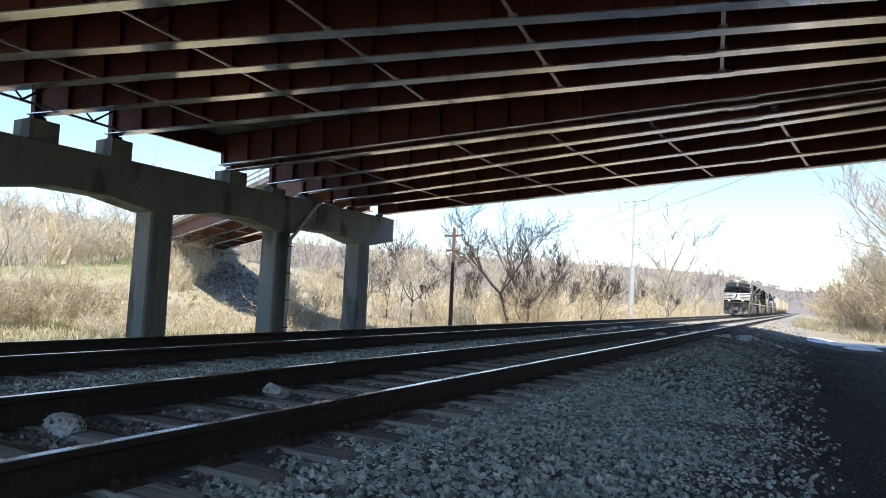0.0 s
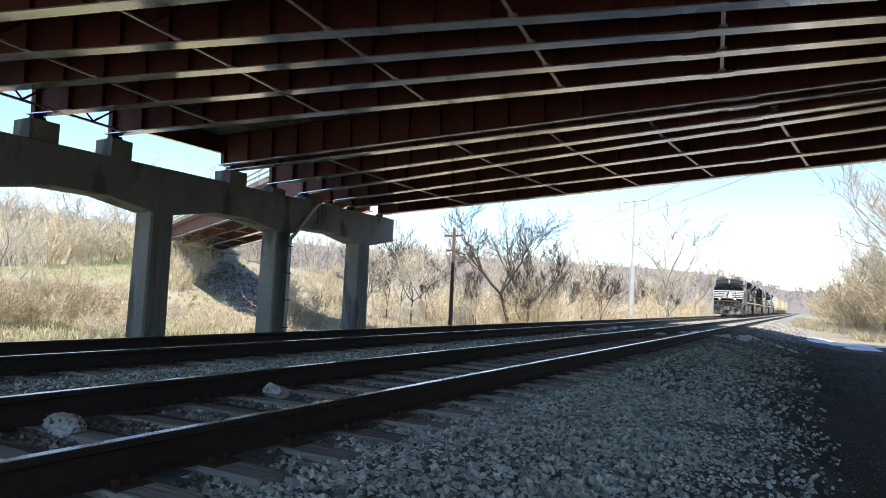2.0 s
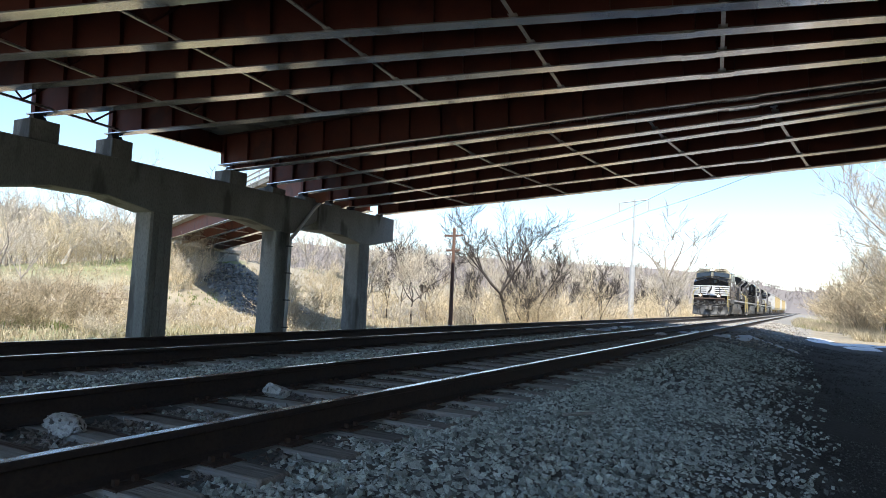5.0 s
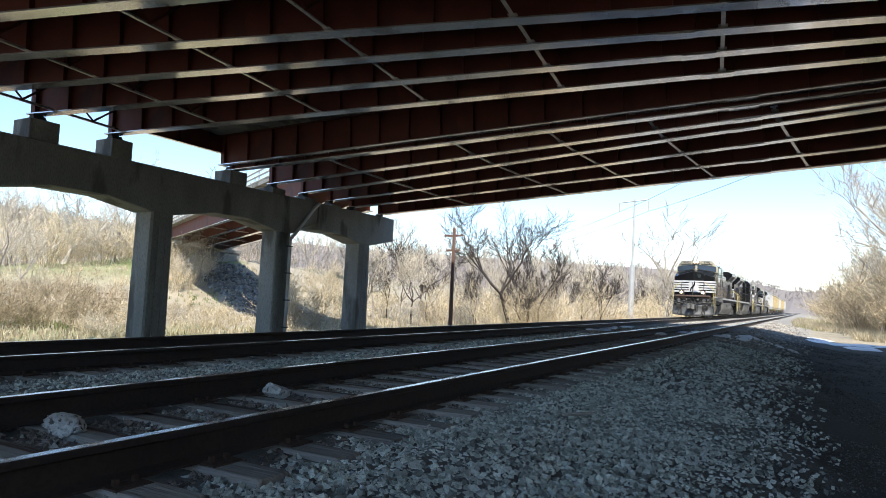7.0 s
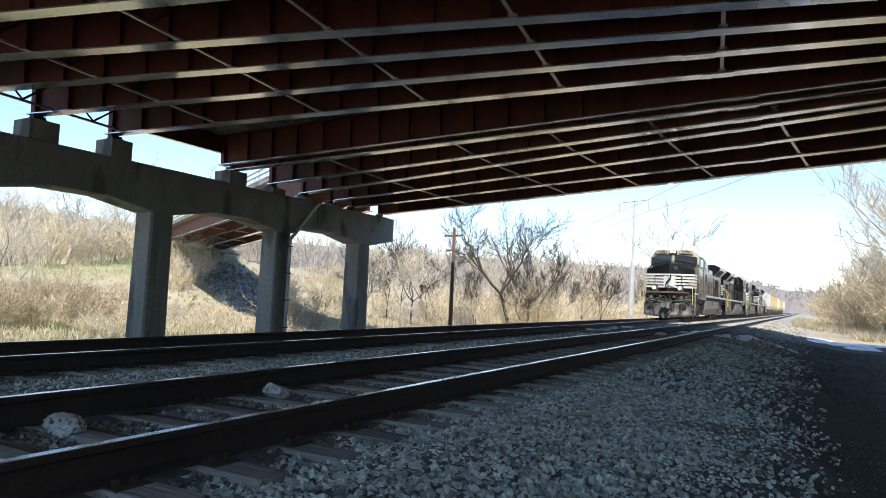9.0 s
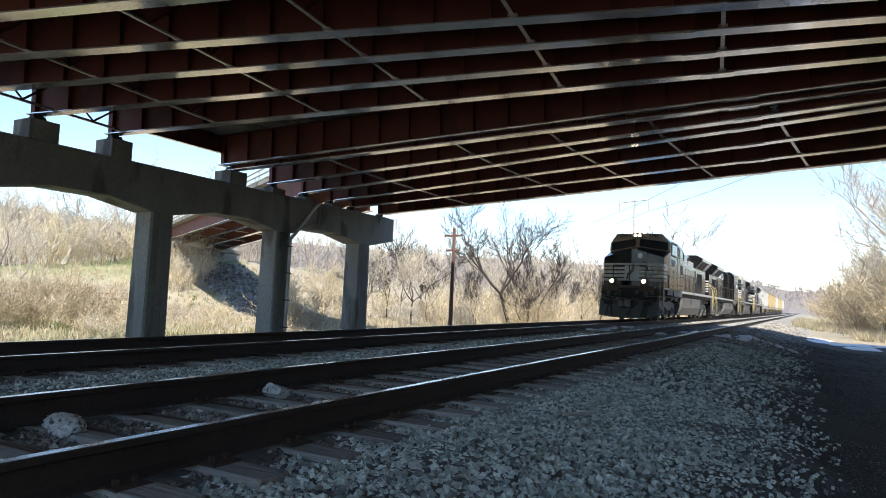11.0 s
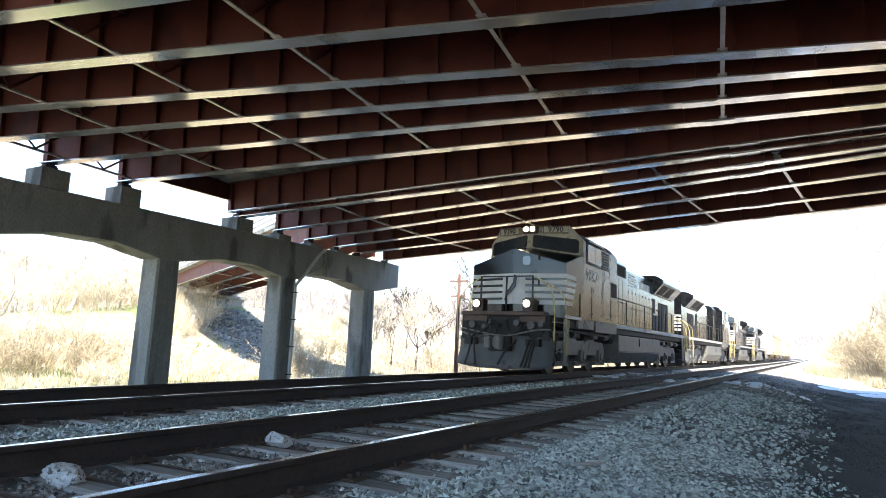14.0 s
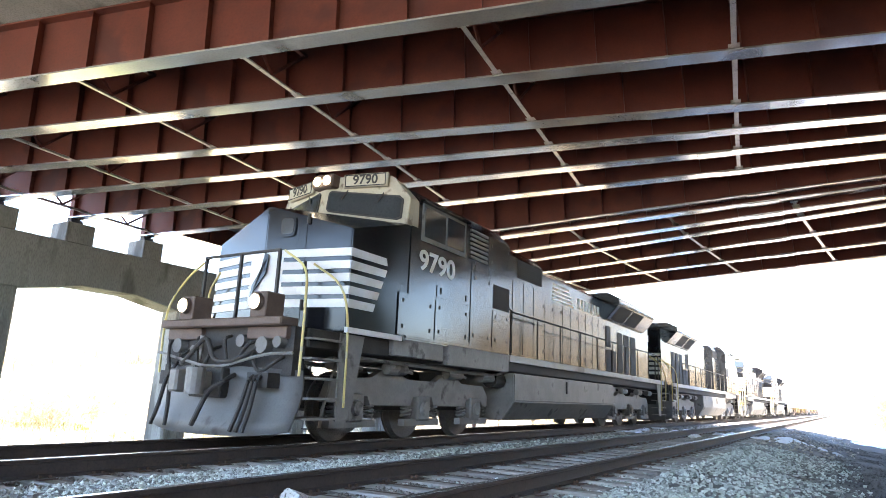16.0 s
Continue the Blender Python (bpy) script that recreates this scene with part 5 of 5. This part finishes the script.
    # long hood
    hood = prism(bmesh.new(), [(-0.98, 1.66), (0.98, 1.66), (0.98, 4.05), (0.72, 4.26), (-0.72, 4.26), (-0.98, 4.05)], "y", 6.1, 20.1)
    bmesh.ops.bevel(hood, geom=[e for e in hood.edges if e.calc_length() > 5], offset=0.03, segments=2, affect="EDGES")
    hood = part("long_hood", hood, LOCO_BLACK, root)
    y = 8.75
    while y < 14.2:
        d = pair("hood_door", (y, y + 0.6, 1.78, 3.42, 0.98, 0.02), LOCO_BLACK, root)
        b = bmesh.new()
        for zz in (2.0, 3.2):
            on_side(b, y + 0.5, y + 0.525, zz - 0.045, zz + 0.045, 1.0, 0.015)
        part("latch", b, LOCO_DARK, d)
        y += 0.64
    b = prism(bmesh.new(), [(-1.22, 1.7), (1.22, 1.7), (1.22, 4.08), (1.0, 4.3), (-1.0, 4.3), (-1.22, 4.08)], "y", 6.12, 8.7)
    bmesh.ops.bevel(b, geom=b.edges[:], offset=0.02, segments=1, affect="EDGES")
    br = part("brake_resistor_housing", b, LOCO_BLACK, root)
    for y in (6.3, 6.9, 7.5, 8.1):
        pair("equipment_door", (y, y + 0.56, 1.8, 3.5, 1.22, 0.018), LOCO_BLACK, br)
    pair("vent_grille", (7.15, 8.6, 3.6, 4.04, 1.22, 0.012), LOCO_DARK, br, "black vent grille")
    for k in range(9):
        pair("grille_slat", (7.15, 8.6, 3.62 + 0.047 * k, 3.63 + 0.047 * k, 1.232, 0.012), LOCO_DARK, br)
    b = boxed(-0.45, 0.45, 11.2, 12.4, 4.26, 4.42, bevel=0.03)
    part("exhaust_stack", b, LOCO_DARK, root)
    for k in range(5):
        pair("hood_stripe", (9.9 + 0.02 * k, 11.6 - 0.1 * k, 3.46 + 0.11 * k, 3.52 + 0.11 * k, 0.98, 0.006), LOCO_WHITE, root)
    y = 11.9
    for w in (0.3, 0.24, 0.3, 0.26, 0.3, 0.24, 0.3):
        pair("lettering_bar", (y, y + w * 0.8, 3.5, 3.82, 0.98, 0.006), LOCO_WHITE, root)
        y += w + 0.03
    # radiator
    b = prism(bmesh.new(), [(-1.05, 3.5), (1.05, 3.5), (1.5, 4.0), (1.5, 4.2), (1.1, 4.4), (-1.1, 4.4), (-1.5, 4.2), (-1.5, 4.0)], "y", 14.5, 19.2)
    bmesh.ops.bevel(b, geom=b.edges[:], offset=0.02, segments=1, affect="EDGES")
    rad = part("radiator_wing", b, LOCO_BLACK, root)
    for y0, y1 in ((14.8, 16.2), (16.35, 17.75)):
        for s in (1, -1):
            q = [(s * 1.08, y0, 3.545), (s * 1.08, y1, 3.545), (s * 1.46, y1, 3.967), (s * 1.46, y0, 3.967)]
            part("radiator_screen", panel(bmesh.new(), q if s > 0 else q[::-1], 0.012), LOCO_DARK, rad, "black radiator intake screen")
    pair("radiator_roof_rail", (14.5, 19.2, 4.0, 4.06, 1.5, 0.02), HOPPER_GREY, rad)
    for y0, y1, z0, z1 in ((14.6, 15.1, 1.8, 2.5), (15.2, 15.7, 1.8, 2.5), (14.6, 15.1, 2.6, 3.3), (15.9, 16.5, 1.8, 3.2), (16.7, 17.3, 1.8, 3.2), (17.5, 18.2, 1.8, 3.2)):
        pair("vent_grille", (y0, y1, z0, z1, 0.98, 0.016), LOCO_DARK, root, "black vent grille")
    part("hood_end_cap", boxed(-0.9, 0.9, 20.1, 20.16, 1.75, 4.0, bevel=0.02), LOCO_BLACK, root)
    for k in range(5):
        part("end_stripe", boxed(-0.96, 0.96, 20.16, 20.17, 2.05 + 0.2 * k, 2.17 + 0.2 * k), LOCO_WHITE, root)
    # handrails along the walkways
    for s in (1, -1):
        ys = [6.35 + 1.48 * k for k in range(10)]
        for y in ys:
            part("handrail_post", bar((s * 1.46, y, 1.6), (s * 1.46, y, 2.66), 0.02, 6), LOCO_DARK, root)
        part("handrail", tube(bmesh.new(), arc([(s * 1.46, 6.2, 2.9), (s * 1.46, 6.4, 2.68), (s * 1.46, 8, 2.66), (s * 1.46, 19.7, 2.66)]), 0.02, sides=6), LOCO_DARK, root)
        for y0, yy in ((0.0, -1), (20.5, 1)):
            pts = [(s * 1.5, y0 - 0.12 * yy * -1, 0.95), (s * 1.5, y0 + 0.12 * yy, 1.9), (s * 1.3, y0 - 0.02 * yy, 2.45), (s * 0.84, y0 - 0.05 * yy, 2.76)]
            part("grab_rail", tube(bmesh.new(), arc(pts), 0.019, sides=8), YELLOW, root, "yellow curved grab rail")
            pts = [(s * 1.54, y0 - 0.78 * yy, 0.55), (s * 1.54, y0 - 0.74 * yy, 1.75), (s * 1.46, y0 - 0.6 * yy, 2.3), (s * 1.05, y0 - 0.45 * yy, 2.62)]
            part("grab_rail", tube(bmesh.new(), arc(pts), 0.018, sides=8), YELLOW, root, "yellow curved grab rail")
            for k in range(5):
                z = 0.38 + 0.27 * k
                a, b2 = sorted((y0 - 0.05 * yy, y0 - 0.68 * yy))
                part("step", boxed(min(s * 1.12, s * 1.54), max(s * 1.12, s * 1.54), a, b2, z, z + 0.03), LOCO_GREY, root)
            prof = [(y0 - 0.68 * yy, 1.6), (y0 - 1.22 * yy, 1.6), (y0 - 0.98 * yy, 0.36), (y0 - 0.68 * yy, 0.36)]
            part("step_side_sheet", prism(bmesh.new(), prof, "x", min(s * 1.46, s * 1.49), max(s * 1.46, s * 1.49)), LOCO_GREY, root)
    # end platforms, plows, couplers, hoses
    for y0, yy in ((0.0, -1), (20.5, 1)):
        def e(x, d, z):
            return (x, y0 + d * yy, z)
        a, c = sorted((y0, y0 + 0.34 * yy))
        part("end_beam", boxed(-1.3, 1.3, a, c, 1.62, 1.74, bevel=0.02), LOCO_BROWN, root, "worn brown end beam")
        a, c = sorted((y0 - 0.1 * yy, y0 + 0.12 * yy))
        part("end_plate", boxed(-1.36, 1.36, a, c, 0.95, 1.62), LOCO_DARK, root)
        n = 12
        bm = bmesh.new()
        front, back = [], []
        for i in range(n + 1):
            x = -1.46 + 2.92 * i / n
            u = abs(x) / 1.46
            col_f, col_b = [], []
            for k in range(6):
                v = k / 5
                z = 0.13 + 0.1 * u ** 3 * (1 - v) + v * (0.95 - 0.05 * u)
                d = 0.50 - 0.30 * u * u - 0.14 * math.sin(v * math.pi * 0.8) - 0.1 * v
                col_f.append(bm.verts.new(e(x, d, z)))
                col_b.append(bm.verts.new(e(x, d - 0.035, z)))
            front.append(col_f)
            back.append(col_b)
        for i in range(n):
            for k in range(5):
                bm.faces.new((front[i][k], front[i + 1][k], front[i + 1][k + 1], front[i][k + 1]))
                bm.faces.new((back[i][k], back[i][k + 1], back[i + 1][k + 1], back[i + 1][k]))
            bm.faces.new((front[i][0], back[i][0], back[i + 1][0], front[i + 1][0]))
            bm.faces.new((front[i][5], front[i + 1][5], back[i + 1][5], back[i][5]))
        for i in (0, n):
            for k in range(5):
                bm.faces.new((front[i][k], front[i][k + 1], back[i][k + 1], back[i][k]))
        bmesh.ops.recalc_face_normals(bm, faces=bm.faces[:])
        plow = part("plow", bm, PLOW_GREY, root, "grey curved snow plow plate", smooth=True)
        for x in (-0.95, 0.95):
            part("plow_slot", boxed(x - 0.2, x + 0.2, *sorted((y0 + 0.08 * yy, y0 + 0.335 * yy)), 0.78, 0.98), LOCO_DARK, plow)
        b = boxed(-0.34, 0.34, *sorted((y0 + 0.05 * yy, y0 + 0.42 * yy)), 0.62, 1.04, bevel=0.02)
        coup = part("coupler_pocket", b, LOCO_DARK, root)
        b = boxed(-0.14, 0.14, *sorted((y0 + 0.3 * yy, y0 + 0.62 * yy)), 0.72, 0.98, bevel=0.03)
        tube(b, [e(0.1, 0.66, 0.66), e(0.1, 0.66, 1.02)], 0.13, sides=12)
        box(b, -0.3, -0.12, *sorted((y0 + 0.55 * yy, y0 + 0.8 * yy)), 0.68, 1.0, bevel=0.03)
        part("coupler_knuckle", b, LOCO_GREY, coup)
        part("cut_lever", tube(bmesh.new(), arc([e(1.45, 0.22, 1.25), e(1.0, 0.3, 1.22), e(0.25, 0.36, 1.06), e(0.0, 0.5, 1.06), e(-0.3, 0.36, 1.08), e(-1.4, 0.24, 1.26)]), 0.022, sides=6), LOCO_GREY, root)
        for x, x2 in ((-0.9, -1.05), (-0.8, -0.72), (0.86, 0.66), (0.94, 0.78), (1.02, 0.9)):
            part("air_hose", tube(bmesh.new(), arc([e(x, 0.3, 0.95), e(x, 0.4, 0.85), e((x + x2) / 2, 0.42, 0.5), e(x2, 0.46, 0.2)]), 0.03, sides=7), LOCO_DARK, root)
        part("air_hose", tube(bmesh.new(), arc([e(0.42, 0.25, 0.95), e(0.5, 0.5, 0.85), e(0.3, 0.58, 0.7), e(0.05, 0.6, 0.25)]), 0.035, sides=7), LOCO_DARK, root)
        part("control_cable", tube(bmesh.new(), arc([e(-1.0, 0.15, 1.3), e(-0.7, 0.3, 1.1), e(-0.2, 0.34, 1.45), e(0.05, 0.34, 1.15), e(0.5, 0.34, 1.15), e(0.85, 0.15, 1.4)]), 0.035, sides=7), LOCO_DARK, root)
        for x, z, r in ((-0.98, 1.36, 0.12), (0.85, 1.36, 0.13), (0.42, 1.42, 0.1), (1.15, 1.4, 0.09), (-0.6, 1.3, 0.07)):
            part("hose_socket", tube(bmesh.new(), [e(x, 0.08, z), e(x, 0.24, z)], r, r * 0.9, 14), PLOW_GREY, root)
        for x, z, x2, z2, dip in ((-1.15, 1.45, -0.75, 1.3, 0.32), (-0.5, 1.5, -0.1, 1.35, 0.4), (0.1, 1.5, 0.62, 1.42, 0.36), (0.7, 1.3, 1.2, 1.2, 0.2)):
            part("jumper_cable", tube(bmesh.new(), arc([e(x, 0.13, z), e(x + 0.03, 0.26, z - 0.08), e((x + x2) / 2, 0.32, min(z, z2) - dip), e(x2 - 0.03, 0.26, z2 - 0.08), e(x2, 0.13, z2)]), 0.026, sides=7), LOCO_DARK, root)
        part("train_line_pipe", tube(bmesh.new(), arc([e(-1.3, 0.15, 1.12), e(-0.9, 0.22, 1.02), e(-0.45, 0.24, 1.1), e(-0.4, 0.24, 1.5)]), 0.034, sides=7), LOCO_GREY, root)
        part("draft_bracket", boxed(-1.28, -0.5, *sorted((y0 + 0.1 * yy, y0 + 0.2 * yy)), 1.45, 1.62, bevel=0.01), LOCO_BROWN, root)
        part("draft_bracket", boxed(0.5, 1.28, *sorted((y0 + 0.1 * yy, y0 + 0.2 * yy)), 1.45, 1.62, bevel=0.01), LOCO_BROWN, root)
        for x in (-0.81, 0.0, 0.81):
            part("end_rail_post", boxed(x - 0.022, x + 0.022, *sorted((y0 + 0.0 * yy, y0 + 0.04 * yy)), 1.72, 2.74), LOCO_DARK, root)
        part("end_rail", boxed(-0.83, 0.83, *sorted((y0, y0 + 0.04 * yy)), 2.74, 2.775), LOCO_DARK, root)
    for y in AXLES:
        build_wheelset(y, root)
    return root


def number_text(root, front_text, side_text):
    for s in (1, -1):
        a = s * math.atan2(0.30, 1.22)
        m = Matrix.Translation((s * 0.76, 1.70 + 0.76 * 0.27, 4.42)) @ Matrix.Rotation(a, 4, "Z") @ Matrix.Rotation(radians(90), 4, "X") @ Matrix.Translation((0, 0, 0.1))
        lettering(front_text, 0.24, m, root, LOCO_DARK, "board_number", 0.003)
        m = Matrix.Translation((s * 1.556, 3.1, 3.06)) @ Matrix.Rotation(s * radians(90), 4, "Z") @ Matrix.Rotation(radians(90), 4, "X") @ Matrix.Diagonal((1.22, 1, 1, 1))
        lettering(side_text, 0.5, m, root, LOCO_WHITE, "side_number", 0.006)


def number_bars(root):
    for s in (1, -1):
        for k in range(4):
            y = 2.56 + 0.28 * k
            q = [(s * 1.55, y, 2.92), (s * 1.55, y + 0.2, 2.92), (s * 1.55, y + 0.2, 3.22), (s * 1.55, y, 3.22)]
            part("number_bar", panel(bmesh.new(), q if s > 0 else q[::-1], 0.008), LOCO_WHITE, root)
    for k in range(4):
        part("number_bar", boxed(-0.5 + 0.26 * k, -0.32 + 0.26 * k, 20.16, 20.17, 3.45, 3.72), LOCO_WHITE, root)


def build_hopper(mat, label):
    """A covered hopper car: ribbed sides, sloped end sheets, two trucks."""
    root = thing("hopper_car", label, "freight car", "freight cars of the train")
    half, length = 1.5, 15.4
    prof = [(0.0, 1.9), (1.6, 1.1), (13.8, 1.1), (15.4, 1.9), (15.4, 4.35), (0.0, 4.35)]
    body = part("body", prism(bmesh.new(), prof, "x", -half, half), mat, root)
    for i in range(11):
        pair("side_rib", (0.3 + 1.45 * i, 0.42 + 1.45 * i, 1.6 if 0 < i < 10 else 2.0, 4.3, half, 0.09), mat, body)
    part("roof", prism(bmesh.new(), [(-half - 0.05, 4.35), (half + 0.05, 4.35), (half * 0.7, 4.6), (-half * 0.7, 4.6)], "y", -0.1, length + 0.1), mat, root)
    pair("top_rail", (0, length, 4.2, 4.34, half, 0.1), mat, body)
    pair("side_sill", (-0.3, length + 0.3, 1.15, 1.35, half - 0.05, 0.08), mat, body)
    for y in (3.9, 7.7, 11.5):
        part("discharge_chute", prism(bmesh.new(), [(y - 1.2, 1.1), (y + 1.2, 1.1), (y + 0.4, 0.45), (y - 0.4, 0.45)], "x", -1.0, 1.0), mat, root)
    part("centre_sill", boxed(-0.35, 0.35, -0.75, length + 0.75, 0.75, 1.12), LOCO_DARK, root)
    for y in (1.6, 13.8):
        for s in (1, -1):
            line = [(-1.3, 0.42), (-0.95, 0.55), (-0.45, 0.78), (0.45, 0.78), (0.95, 0.55), (1.3, 0.42), (0.8, 0.32), (0.4, 0.25), (-0.4, 0.25), (-0.8, 0.32)]
            part("truck_side_frame", prism(bmesh.new(), [(y + a, b) for a, b in line], "x", min(s * 0.95, s * 1.08), max(s * 0.95, s * 1.08)), LOCO_BROWN, root)
        for d in (-0.89, 0.89):
            build_wheelset(y + d, root, 0.42)
    return root


lead = build_locomotive("black diesel locomotive with white nose stripes and glowing headlights")
second = copy_thing(lead, pose(TRACK_FAR, 120, FAR_TOP, 0, 0, 180))
third = copy_thing(lead, pose(TRACK_FAR, 140, FAR_TOP))
tagged(second, "black diesel locomotive coupled backwards behind the leading one")
tagged(third, "black diesel locomotive with white stripes behind two others")
fourth = copy_thing(lead, pose(TRACK_FAR, 160, FAR_TOP))
tagged(fourth, "black diesel locomotive coupled ahead of the freight cars")
number_text(lead, "9790", "9790")
number_bars(second)
number_bars(third)
number_bars(fourth)
hopper_tan = build_hopper(HOPPER_TAN, "tan covered hopper car with ribbed steel sides")
hopper_grey = build_hopper(HOPPER_GREY, "pale grey covered hopper car with ribbed sides")
cars = [hopper_grey, hopper_tan]
for i in range(5):
    cars.append(copy_thing((hopper_tan, hopper_grey, hopper_tan, hopper_tan, hopper_grey)[i], pose(TRACK_FAR, 200 + 17 * i, FAR_TOP)))


# ---- what moves ----
SPEED, FRONT_END = 5.167, 6.424


def motions():
    units = [(lead, 0.0, False), (second, 42.4, True), (third, 43.7, False), (fourth, 65.0, False)] + [(c, 88.0 + 17.0 * i, False) for i, c in enumerate(cars)]
    for ob, offset, turned in units:
        walk(ob, [(t, pose(TRACK_FAR, FRONT_END + (16 - t) * SPEED + offset, FAR_TOP, 0, 0, 180 if turned else 0)) for t in (0, 4, 8, 12, 16.0)])
        for w in ob.children:
            if w.name.split(".")[0] != "wheelset":
                continue
            p = w.location.copy()
            r = p.z
            step = 0.14 if r > 0.5 else 0.11
            count = math.ceil(16 / step)
            turn = (-1 if turned else 1) * math.degrees(SPEED / r)
            walk(w, [(16.0 * k / count, pose(*p, turn * 16.0 * k / count)) for k in range(count + 1)])


motions()
